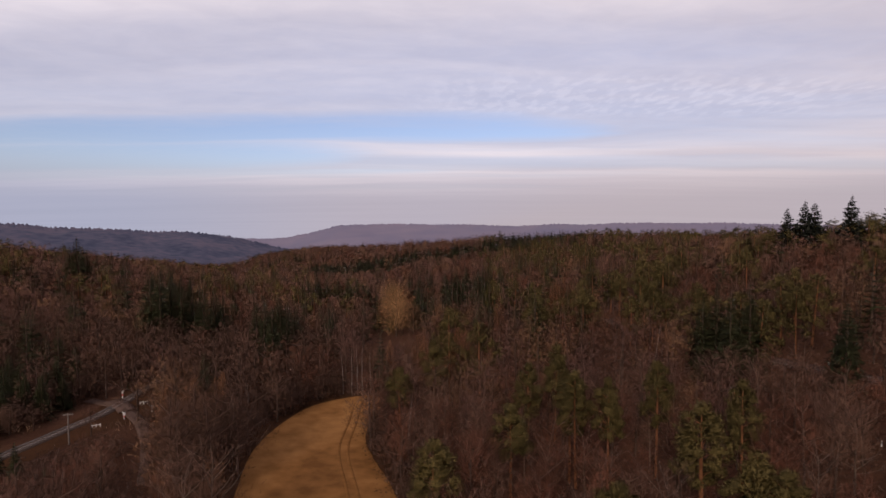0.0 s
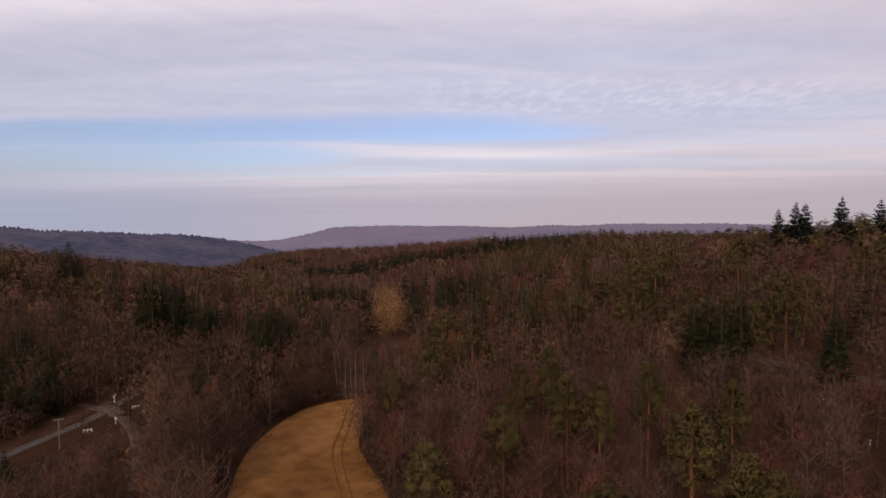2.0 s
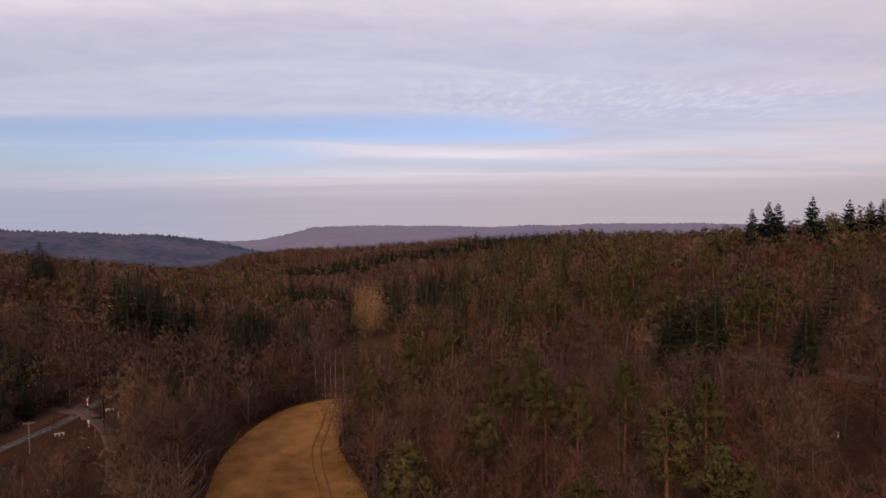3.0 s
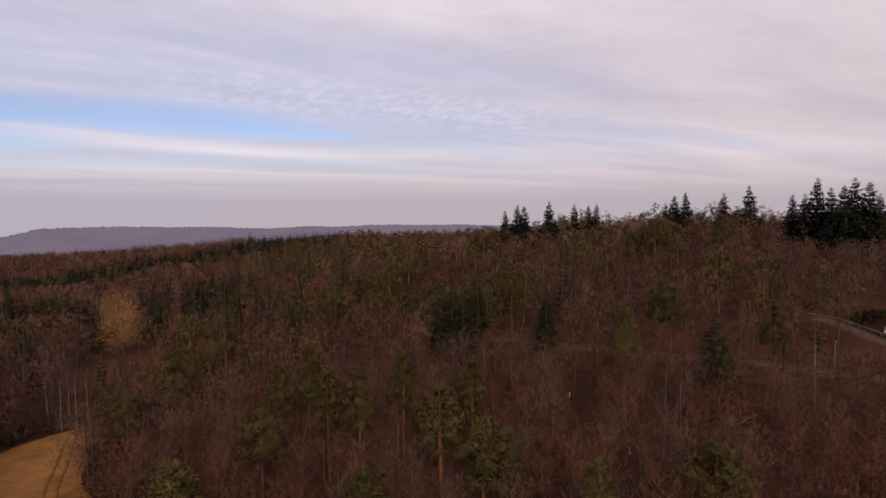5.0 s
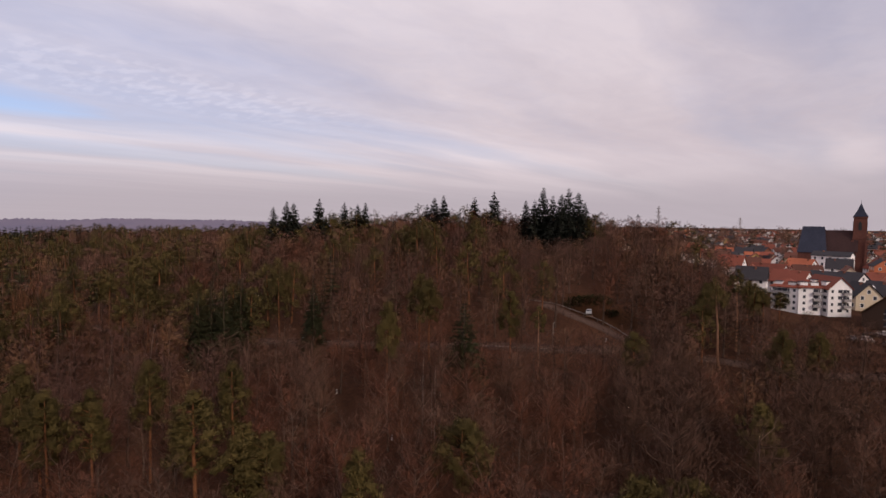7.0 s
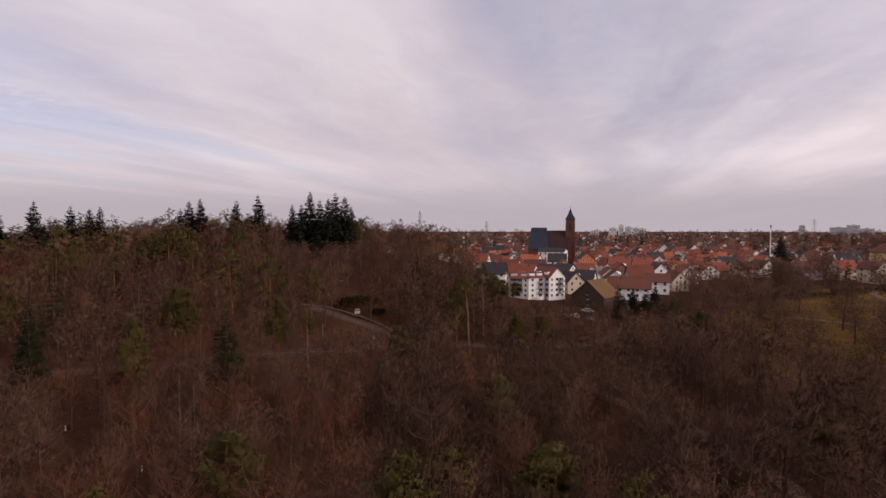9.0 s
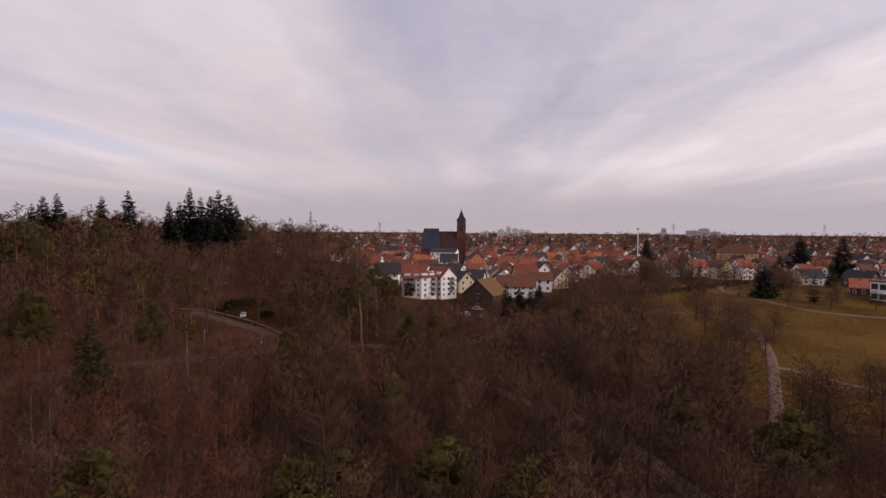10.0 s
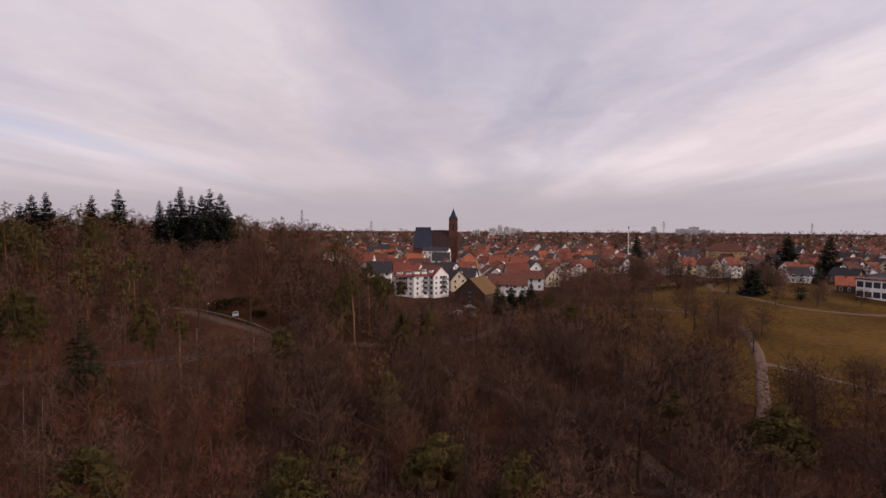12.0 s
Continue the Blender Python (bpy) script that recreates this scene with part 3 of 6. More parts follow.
def bare_shape(seed, h, spread, limbs, subs, twigs, tw, tl, low=0.3, upright=1.0, sides=5, stout=1.0, fans=0, tufts=0):
    """Trunk and crown of a leafless tree."""
    rng = np.random.default_rng(seed)
    trunk, crown = Soup(), Soup()
    lean = rng.normal(0, 0.03, 2) * h
    k = np.linspace(0, 1, 5)
    pts = np.stack([lean[0] * k ** 2 + rng.normal(0, 0.006 * h, 5) * k, lean[1] * k ** 2 + rng.normal(0, 0.006 * h, 5) * k, 0.86 * h * k], 1)
    if sides > 3:
        trunk.tube(pts, stout * h * np.array((0.014, 0.011, 0.0085, 0.005, 0.0015)), sides)
    else:
        trunk.tube(pts[[0, 2, 4]], h * np.array((0.02, 0.013, 0.004)), 3, cap=False)
    tp, td, tlen = [], [], []
    for i in range(limbs):
        f = low + (0.84 - low) * (i + rng.random()) / limbs
        base = np.array([np.interp(f, k * 0.86, pts[:, c]) for c in range(3)])
        az = i * 2.4 + rng.normal(0, 0.4)
        rise = (0.35 + 0.75 * f) * upright + rng.normal(0, 0.12)
        reach = spread * math.sqrt(max(0.12, 1 - ((f - 0.45) / 0.62) ** 2)) * rng.uniform(0.8, 1.1)
        out = np.array((math.cos(az), math.sin(az), 0))
        tip = base + out * reach + np.array((0, 0, reach * rise))
        tip[2] = min(tip[2], h * rng.uniform(0.9, 1.0))
        mid = base + (tip - base) * 0.5 + out * reach * 0.08 + rng.normal(0, 0.05, 3) * reach
        r = h * 0.0050 * (1.15 - 0.6 * f)
        if stout < 1:
            crown.tube([base, mid, tip], (r, r * 0.55, r * 0.12), 3, cap=False)
        elif sides > 3:
            trunk.tube([base, mid, tip], (r, r * 0.55, r * 0.12), 3, cap=False)
        else:
            blades(trunk, [base], [tip - base], np.linalg.norm(tip - base), r * 2.2, rng)
        for j in range(subs):
            q = 0.25 + 0.75 * (j + rng.random()) / subs
            b2 = base + (mid - base) * q * 2 if q < 0.5 else mid + (tip - mid) * (q - 0.5) * 2
            d2 = (tip - base) / np.linalg.norm(tip - base) * 0.8 + rng.normal(0, 0.55, 3) + np.array((0, 0, 0.35))
            d2 /= np.linalg.norm(d2)
            l2 = reach * rng.uniform(0.3, 0.5)
            blades(trunk if stout >= 1 else crown, [b2], [d2], l2, r * 0.9 if sides > 3 else r * 1.6, rng)
            n = twigs
            at = rng.uniform(0.15, 1.0, n)[:, None]
            tp.append(b2 + d2 * l2 * at)
            td.append(d2 * 0.7 + rng.normal(0, 0.6, (n, 3)) + np.array((0, 0, 0.25)))
            tlen.append(rng.uniform(0.6, 1.3, n) * tl)
    tp, td, tlen = np.concatenate(tp), np.concatenate(td), np.concatenate(tlen)
    if fans:
        lp, ld, ln = sprays(rng, h, spread, fans, tufts, low)
        tp, td = np.concatenate([tp, lp]), np.concatenate([td, ld])
        tlen = np.concatenate([tlen, rng.uniform(0.6, 1.2, len(lp)) * tl])
    out = tp - np.array((0, 0, 0.5 * h))
    out = out / np.linalg.norm(out, axis=1)[:, None] + np.array((0, 0, 0.5))
    if fans:
        out[-len(lp):] = ln
    blades(crown, tp, td, tlen, tw * rng.uniform(0.6, 1.3, len(tp)), rng, facing=out, round_as=out, loose=0.10)
    return trunk, crown


def pine_shape(seed, h, spread, clumps, tufts, size, low=0.52, sides=6, lean=0.02):
    """A pine: a bare trunk and rounded clouds of needles on short limbs."""
    rng = np.random.default_rng(seed)
    trunk, crown = Soup(), Soup()
    k = np.linspace(0, 1, 5)
    le = rng.normal(0, lean, 2) * h
    pts = np.stack([le[0] * k, le[1] * k, 0.95 * h * k], 1) + rng.normal(0, 0.004 * h, (5, 3)) * np.array((1, 1, 0))
    pts[0] = 0
    trunk.tube(pts if sides > 3 else pts[[0, 2, 4]], h * np.array((0.016, 0.013, 0.011, 0.008, 0.002) if sides > 3 else (0.016, 0.011, 0.002)), sides, cap=False)
    tp, td, tl, tn = [], [], [], []
    for i in range(clumps):
        f = low + (1.0 - low) * ((i + rng.random()) / clumps) ** 0.9
        g = (f - low) / (1 - low)
        reach = spread * (0.35 + 0.75 * math.sin(math.pi * min(1, 0.25 + 0.72 * g))) * rng.uniform(0.35, 1.0)
        az = i * 2.4 + rng.normal(0, 0.5)
        base = np.array([np.interp(f * 0.93, k * 0.95, pts[:, c]) for c in range(3)])
        c = base + np.array((math.cos(az) * reach, math.sin(az) * reach, reach * rng.uniform(0.05, 0.45)))
        if g > 0.93:
            c = base + np.array((0, 0, 0.05 * h))
        if sides > 3:
            trunk.tube([base - (0, 0, 0.02 * h), c], (h * 0.0018, h * 0.0008), 3, cap=False)
        r = spread * rng.uniform(0.26, 0.46) * np.array((1, 1, 0.75))
        n = rng.normal(0, 1, (tufts, 3))
        n /= np.linalg.norm(n, axis=1)[:, None]
        rad = rng.uniform(0.35, 1.0, tufts)[:, None]
        tp.append(c + n * r * rad)
        td.append(np.cross(n, rng.normal(0, 1, (tufts, 3))) + n * 0.35 + np.array((0, 0, 0.15)))
        tn.append(n + np.array((math.cos(az) * 0.4, math.sin(az) * 0.4, 0.45)))
        tl.append(rng.uniform(0.6, 1.2, tufts) * size)
    tp, td, tl, tn = map(np.concatenate, (tp, td, tl, tn))
    blades(crown, tp, td, tl, tl * 0.5, rng, facing=tn, round_as=tn, loose=0.5)
    return trunk, crown


def spruce_shape(seed, h, spread, whorls, arms, tufts, ragged=0.15, low=0.10, sides=5, droop=0.25, fat=0.34, power=0.85):
    """A spruce, fir or larch: whorls of hanging branches round a straight stem."""
    rng = np.random.default_rng(seed)
    trunk, crown = Soup(), Soup()
    trunk.tube([(0, 0, 0), (0, 0, h * 0.5), (0, 0, h * 0.97)], (h * 0.016, h * 0.009, h * 0.001), sides, cap=False)
    bp, bd, bl, bw = [], [], [], []
    for i in range(whorls):
        g = (i + 0.5 * rng.random()) / whorls
        z = h * (low + (0.97 - low) * g)
        r0 = spread * (1.02 - g) ** power + 0.12
        a0 = rng.random() * 6.28
        for j in range(arms):
            r = r0 * rng.uniform(1 - ragged * 2, 1 + ragged)
            az = a0 + j * 6.283 / arms + rng.normal(0, 0.18)
            out = np.array((math.cos(az), math.sin(az), -droop * rng.uniform(0.5, 1.4) + 0.45 * g))
            base = np.array((0, 0, z))
            bp.append(base)
            bd.append(out)
            bl.append(r)
            bw.append(r * fat)
            for t in range(tufts):
                q = rng.uniform(0.3, 0.95)
                bp.append(base + out * r * q)
                bd.append(out * 0.6 + rng.normal(0, 0.5, 3) + np.array((0, 0, -0.15)))
                bl.append(r * rng.uniform(0.25, 0.45) + 0.15)
                bw.append(r * fat * 0.6 + 0.05)
    bp.append(np.array((0, 0, h * 0.93)))
    bd.append(np.array((0, 0, 1.0)))
    bl.append(h * 0.07)
    bw.append(h * 0.012)
    face = np.array(bd) * 0.9 + np.array((0, 0, 0.55))
    blades(crown, np.array(bp), np.array(bd), np.array(bl), np.array(bw), rng, facing=face, round_as=np.array(bd) * np.array((0.8, 0.8, 0.2)) + np.array((0, 0, 0.5)))
    return trunk, crown


class Kind:
    """A kind of tree in a few shapes of unit height factor: near ones for single trees, rough ones for the woods."""

    def __init__(self, name, label, bark, crowns, near, mid, far, height, least=(), pale=False, fine=()):
        self.name, self.label, self.bark, self.crowns, self.height = name, label, bark, crowns, height
        self.near, self.mid, self.far, self.least, self.fine = [], [], [], [], []
        for i, (t, c) in enumerate(near):
            tm = t.mesh("trunk", [BARK_PALE if pale and i % 2 else bark])
            for q in crowns[:2] if len(near) > 3 else crowns[:1]:
                self.near.append((tm, c.mesh("crown", [q])))
        for src, dst in ((mid, self.mid), (far, self.far), (least, self.least), (fine, self.fine)):
            for t, c in src:
                vs, fs, ms, ns = [], [], [], []
                n = 0
                for k, s in enumerate((t, c)):
                    v = np.concatenate(s.v)
                    tri = [q for f in s.f for q in ([f] if len(f) == 3 else [(f[0], f[1], f[2]), (f[0], f[2], f[3])])]
                    vs.append(v)
                    ns.append(np.concatenate(s.vn))
                    fs.append(np.array(tri) + n)
                    ms.append(np.full(len(tri), k))
                    n += len(v)
                dst.append((np.concatenate(vs), np.concatenate(fs), np.concatenate(ms), np.concatenate(ns)))


K = {}
K["bare"] = Kind("bare_tree", "leafless brown broadleaf tree with fine twigs", BARK, TWIGS,
                 [bare_shape(11 + i, 17, 3.9 + 0.5 * (i % 3), 14, 5, 5, 0.225, 0.92, 0.30 - 0.05 * (i % 2), (1.1, 1.4, 1.0)[i % 3], fans=300, tufts=1750) for i in range(5)],
                 [bare_shape(31 + i, 17, 4.4 + 0.5 * (i % 3), 6, 2, 3, 0.70, 1.0, 0.16, (1.0, 1.3, 0.9)[i % 3], 3, fans=150, tufts=420) for i in range(6)],
                 [bare_shape(51 + i, 17, 5.0, 3, 1, 2, 1.7, 1.6, 0.12, 1.0, 3, fans=80, tufts=170) for i in range(5)], 17,
                 [bare_shape(61 + i, 17, 5.6, 2, 1, 1, 3.7, 2.8, 0.10, 1.0, 3, fans=40, tufts=46) for i in range(5)], True,
                 [bare_shape(41 + i, 17, 4.0 + 0.4 * (i % 3), 9, 3, 4, 0.34, 0.9, 0.22, (1.1, 1.3, 1.0)[i % 3], 3, fans=220, tufts=900) for i in range(4)])
K["pine"] = Kind("pine_tree", "tall pine with an orange trunk and olive-green crown", BARK_PINE, [NEEDLES_PINE],
                 [pine_shape(71 + i, 20, 3.4, 34, 160, 0.57, 0.50) for i in range(4)],
                 [pine_shape(81 + i, 20, 4.3, 22, 48, 1.05, 0.30, 3) for i in range(3)],
                 [pine_shape(91 + i, 20, 4.6, 12, 22, 1.7, 0.25, 3) for i in range(3)], 20)
K["slender pine"] = Kind("pine_tree", "tall slender pine with a long bare orange trunk", BARK_PINE_LIT, [NEEDLES_PINE],
                         [pine_shape(76 + i, 24, 3.0, 16, 130, 0.57, 0.72, lean=0.035) for i in range(2)], [], [], 24)
K["spruce"] = Kind("spruce_tree", "dark green conical spruce", BARK, [NEEDLES_SPRUCE],
                   [spruce_shape(101 + i, 22, 3.9, 28, 9, 8, fat=0.25) for i in range(3)],
                   [spruce_shape(111 + i, 22, 4.0, 16, 7, 4, fat=0.32) for i in range(3)],
                   [spruce_shape(121 + i, 22, 4.4, 9, 6, 1, sides=3, fat=0.85) for i in range(3)], 22,
                   [spruce_shape(126 + i, 20, 5.2, 7, 6, 0, sides=3, fat=1.2) for i in range(3)])
K["larch"] = Kind("larch_tree", "leafless conical larch with tan-orange twigs", BARK, [TWIGS_LARCH],
                  [spruce_shape(131 + i, 18, 3.0, 30, 8, 13, 0.25, 0.12, droop=-0.2, fat=0.20) for i in range(3)],
                  [spruce_shape(141 + i, 18, 2.9, 17, 7, 6, 0.25, 0.12, 3, -0.15, 0.30) for i in range(3)],
                  [spruce_shape(151 + i, 18, 2.7, 8, 5, 2, 0.25, 0.12, 3, -0.05, 0.6) for i in range(2)], 18)
K["birch"] = Kind("birch_tree", "leafless birch with a white trunk", BARK_BIRCH, [TWIGS[1]],
                  [bare_shape(161 + i, 16, 2.6, 10, 5, 12, 0.05, 0.9, 0.4, 1.6, 5, 0.45) for i in range(3)],
                  [bare_shape(171 + i, 16, 2.6, 8, 3, 5, 0.10, 1.4, 0.4, 1.6, 3) for i in range(2)], [], 16)
K["park"] = Kind("park_tree", "leafless dark brown park tree with a dense rounded crown", BARK, [TWIGS_DARK],
                 [bare_shape(211 + i, 17, 5.3, 15, 6, 4, 0.17, 0.9, 0.24, 1.0, fans=340, tufts=2900, stout=1.25) for i in range(3)],
                 [bare_shape(221 + i, 17, 4.9, 6, 2, 3, 0.62, 1.0, 0.16, 1.0, 3, fans=150, tufts=480) for i in range(3)], [], 17,
                 fine=[bare_shape(231 + i, 17, 4.8, 9, 3, 4, 0.32, 0.9, 0.20, 1.0, 3, fans=220, tufts=950) for i in range(3)])
K["fir"] = Kind("fir_tree", "tall dark fir standing on the ridge", BARK, [NEEDLES_FIR],
                [spruce_shape(181 + i, 26, 5.0, 34, 9, 11, 0.34, 0.10, droop=0.12, fat=0.30, power=0.80) for i in range(3)], [], [], 26)

MADE = dict.fromkeys(K, 0)


def plant(kind, x, y, h, turn, pick, label="", group="", wide=1.0):
    k = K[kind]
    tm, cm = k.near[pick % len(k.near)]
    s = h / k.height
    m = Matrix.LocRotScale((x, y, float(ground(x, y)) - 0.2), Euler((0, 0, turn)), (s * wide, s * wide, s))
    t = thing(k.name, m, label or k.label, "tree", group)
    part("trunk", tm, t)
    part("crown", cm, t)
    MADE[kind] += 1
    return t


PLANTED = []


def plant_at(kind, spots, label="", group="", wide=1.0):
    """Single trees that stand out, at azimuth, distance and height."""
    for i, (az, d, h) in enumerate(spots):
        x, y = polar(az, d)
        h, broad = (h * 1.06, wide * 1.1) if kind == "fir" else (h, wide)
        plant(kind, x, y, h, i * 1.9, i + int(az), label, group, broad)
        PLANTED.append((x, y))


SKY = "dark fir on the skyline of a wooded ridge"
plant_at("fir", ((32.9, 300, 27), (34.2, 300, 29), (34.9, 299, 27.7), (40.1, 292, 25), (41.5, 290, 23), (42.3, 289, 23.5)), SKY, "ridge firs", 0.95)
plant_at("fir", ((37.5, 295, 28.4), (48.9, 278, 20.3), (49.7, 276, 23.2), (50.7, 274, 24), (54.0, 268, 23), (56.1, 264, 25.6)), SKY, "ridge firs", 0.95)
plant_at("fir", ((59.5, 257, 21.5), (61.3, 254, 27.5), (62.3, 252, 23.8), (63.2, 244, 25), (63.9, 249, 27.2), (64.9, 247, 25.8), (65.6, 246, 21.7), (60.4, 252, 22)), SKY, "ridge firs", 0.92)
plant_at("pine", ((26.7, 79, 21), (7.4, 87, 18), (31.1, 72, 18), (33.5, 71, 17), (18.9, 63, 17)), group="pines on the slope", wide=1.1)
plant_at("pine", ((14.3, 94, 21), (17.5, 93, 20), (22.2, 98, 21)), group="pines on the slope", wide=0.75)
plant_at("pine", ((30.0, 91, 20), (12.1, 112, 21), (9.2, 105, 20), (13.6, 96, 20), (45.5, 108, 21), (58.7, 123, 19), (43.7, 61, 18)), group="pines on the slope", wide=0.8)
plant_at("slender pine", ((78.9, 142, 23), (80.2, 160, 22), (61.8, 121, 17)), "", "pines on the slope", 0.9)
plant_at("pine", ((77.4, 158, 18), (81.4, 167, 17)), "tall pine among bare trees", "pines on the slope", 0.7)
plant_at("pine", ((49.9, 128, 20), (48.7, 134, 20)), "tall pine among bare trees", "pines on the slope", 0.9)
plant_at("spruce", ((53.9, 105, 23),), "large dark spruce with a dense conical crown", "spruces on the slope", 1.4)
plant_at("spruce", ((27.4, 143, 24), (30.2, 139, 25), (26.2, 144, 22), (28.6, 135, 24), (37.5, 129, 22), (37.4, 136, 20)), group="spruces on the slope")
plant_at("spruce", ((-28.7, 312, 24), (-27.3, 293, 24), (-25.6, 303, 24), (-17.2, 190, 24), (-18.0, 173, 24), (-24.5, 134, 18), (-14.3, 325, 22), (-13.2, 332, 22), (-9.3, 279, 22), (-8.6, 283, 21)), group="valley spruces")
plant_at("spruce", ((-34.6, 330, 34), (-33.9, 335, 28), (-35.2, 332, 27), (-41.0, 128, 11), (-39.5, 118, 10), (-37.5, 105, 9), (-42.5, 120, 12)), group="valley spruces", wide=1.1)
plant_at("spruce", ((-27.9, 305, 22), (-26.5, 296, 23), (-24.8, 310, 22), (-16.5, 184, 21), (-18.8, 180, 20), (-14.9, 318, 20), (-21.5, 260, 20), (-23.0, 250, 19), (-8.0, 275, 20), (-10.0, 285, 20)), group="valley spruces", wide=1.1)
plant_at("spruce", ((93.9, 190, 12), (96.8, 186, 11), (119.8, 310, 12), (122.8, 326, 15), (78.4, 330, 16)), "dark conifer in a garden", "garden conifers", 1.2)
plant_at("pine", ((82.2, 188, 11), (83.4, 192, 9.5), (80.9, 182, 14), (99.5, 178, 10)), "dark pine at the edge of the town", "park pines", 1.3)
plant_at("birch", ((-3.9, 106, 17), (-10.8, 155, 16), (-9.9, 153, 16), (-8.8, 156, 16), (-7.9, 153, 15), (-9.3, 158, 16), (21.9, 141, 18), (-20.5, 123, 15), (51.0, 94, 17), (49.6, 98, 17), (50.7, 92, 14)), group="birches")
plant_at("larch", ((0.6, 154, 17), (2.5, 151, 17), (-2.1, 155, 16), (5.1, 145, 15), (-5.8, 158, 15), (13.5, 223, 18), (12.1, 228, 18), (12.8, 238, 18), (1.6, 160, 16), (-22.8, 132, 14), (-2.8, 160, 15), (3.8, 156, 15)), group="larches", wide=1.15)
plant_at("spruce", ((-40.3, 155, 13), (-38.9, 163, 14), (-37.5, 158, 12), (-41.5, 165, 14), (-36.4, 170, 13), (-39.6, 172, 14), (-35.0, 178, 14), (-42.5, 152, 12)), "dark young spruce beside a railway line", "trackside spruces", 1.3)
PARK = "leafless park tree with a broad rounded crown"
plant_at("park", ((102.8, 120, 18), (112.4, 118, 15), (100.4, 128, 16)), PARK, "park trees", 1.05)
plant_at("park", ((106.5, 176, 16), (114.2, 105, 20), (110.8, 322, 19), (116.4, 117, 17), (109.4, 220, 17), (107.8, 240, 16), (112.2, 128, 17), (108.6, 150, 15), (110.4, 165, 13)), PARK, "park trees", 1.35)
plant_at("park", ((119.1, 191, 11), (115.0, 170, 11), (126.2, 152, 8), (119.9, 242, 8), (117.0, 195, 10), (113.0, 240, 12), (116.0, 262, 10), (121.5, 262, 10), (111.5, 262, 13), (118.3, 275, 11), (123.0, 250, 9), (114.8, 290, 12), (126.0, 258, 8), (116.9, 168, 11), (116.1, 182, 11), (115.5, 196, 12), (113.5, 185, 12), (112.6, 200, 13), (118.6, 172, 9)),
         "leafless tree with a round crown on a park lawn", "park trees", 1.5)
plant_at("fir", ((117.9, 262, 13.5), (118.3, 266, 11)), "dark conifer at the edge of a park", "garden conifers", 1.5)


def plant_top(kind, spots, label="", group="", wide=1.0):
    """Single trees at azimuth and distance that reach up to a given angle over the horizon."""
    plant_at(kind, [(az, d, EYE + d * math.tan(radians(el)) - float(ground(*polar(az, d)))) for az, d, el in spots], label, group, wide)


plant_top("pine", ((78.6, 66, -23.7), (89.3, 68, -22.6), (87.9, 70, -23.6), (112.5, 98, -16.3), (101.6, 149, -8.2), (54.5, 72, -20.9)), "bushy dark green pine among bare trees", "park pines", 1.5)
plant_top("pine", ((121.6, 93, -16.2), (123.0, 95, -17.4), (120.4, 95, -17.6)), "broad dark pine beside a park path", "park pines", 1.5)
plant_top("park", ((127.3, 153, -11.0), (107.8, 177, -5.5)), "leafless tree with a round crown on a park lawn", "park trees", 1.5)
plant_top("park", ((109.8, 87, -11.9), (115.3, 107, -11.7), (104.5, 122, -10.2)), PARK, "park trees", 1.1)
plant_top("fir", ((119.0, 330, -2.3), (120.4, 420, -0.4), (123.5, 380, -0.7), (107.5, 385, -1.0), (95.3, 196, -6.4), (97.4, 196, -6.1), (94.4, 192, -7.0), (96.4, 193, -6.8)), "broad dense dark conifer in a garden", "garden conifers", 1.25)
plant_top("spruce", ((-40.0, 165, -11.5), (-38.6, 160, -12.6), (-37.2, 168, -12.0), (-36.0, 163, -13.0), (-41.3, 160, -12.0), (-31.0, 175, -14.3), (-24.0, 152, -13.2), (-23.2, 156, -13.8)), "broad dark spruce at the edge of the wood", "valley spruces", 1.4)
plant_top("spruce", ((-13.4, 300, -5.6), (-12.4, 296, -5.8), (-11.2, 300, -5.8), (-10.2, 296, -5.7), (-9.2, 290, -5.9)), group="valley spruces", wide=1.4)
plant_top("spruce", ((-29.0, 228, -3.9), (-28.2, 222, -4.3), (-27.3, 230, -4.2), (-26.4, 224, -4.8), (-25.4, 228, -4.9), (-24.4, 215, -6.0), (-23.4, 222, -6.2), (-22.6, 226, -7.0)), group="valley spruces", wide=1.1)
plant_top("spruce", ((-19.5, 196, -8.0), (-18.6, 190, -7.7), (-17.4, 192, -7.4), (-16.4, 195, -8.0), (-15.6, 198, -8.8)), group="valley spruces", wide=1.3)
plant_top("spruce", ((-2.5, 330, -5.4), (-1.2, 320, -5.6), (0.2, 310, -5.4), (1.5, 300, -5.0), (2.6, 306, -4.8), (3.8, 290, -4.9), (5.0, 285, -4.6), (6.2, 280, -4.7)), group="spruces on the slope", wide=1.15)
plant_top("spruce", ((0.8, 265, -6.6), (2.0, 255, -7.0), (3.3, 250, -6.8), (4.6, 245, -7.2), (5.8, 240, -7.4), (7.0, 250, -6.6)), group="spruces on the slope", wide=1.15)
plant_top("park", ((85.5, 190, -7.5), (87.0, 186, -7.9), (88.5, 192, -7.7), (89.8, 188, -7.6), (91.5, 190, -7.6), (93.0, 184, -7.7), (99.0, 186, -6.8), (100.5, 190, -6.5), (98.0, 180, -7.2), (86.2, 176, -8.4), (90.6, 178, -8.5), (102.5, 196, -6.4), (94.6, 178, -8.0)),
          "dark leafless tree at the edge of the town", "trees at the edge of the town", 1.2)
plant_top("fir", ((62.0, 236, 0.0), (63.2, 232, -0.2), (64.0, 234, 0.9), (65.0, 233, 0.0), (64.4, 222, -2.6), (37.2, 282, -1.0), (38.0, 284, -0.8), (49.2, 262, -1.4), (50.2, 260, -1.0)),
          "dark fir below the skyline of a ridge", "ridge firs", 1.0)
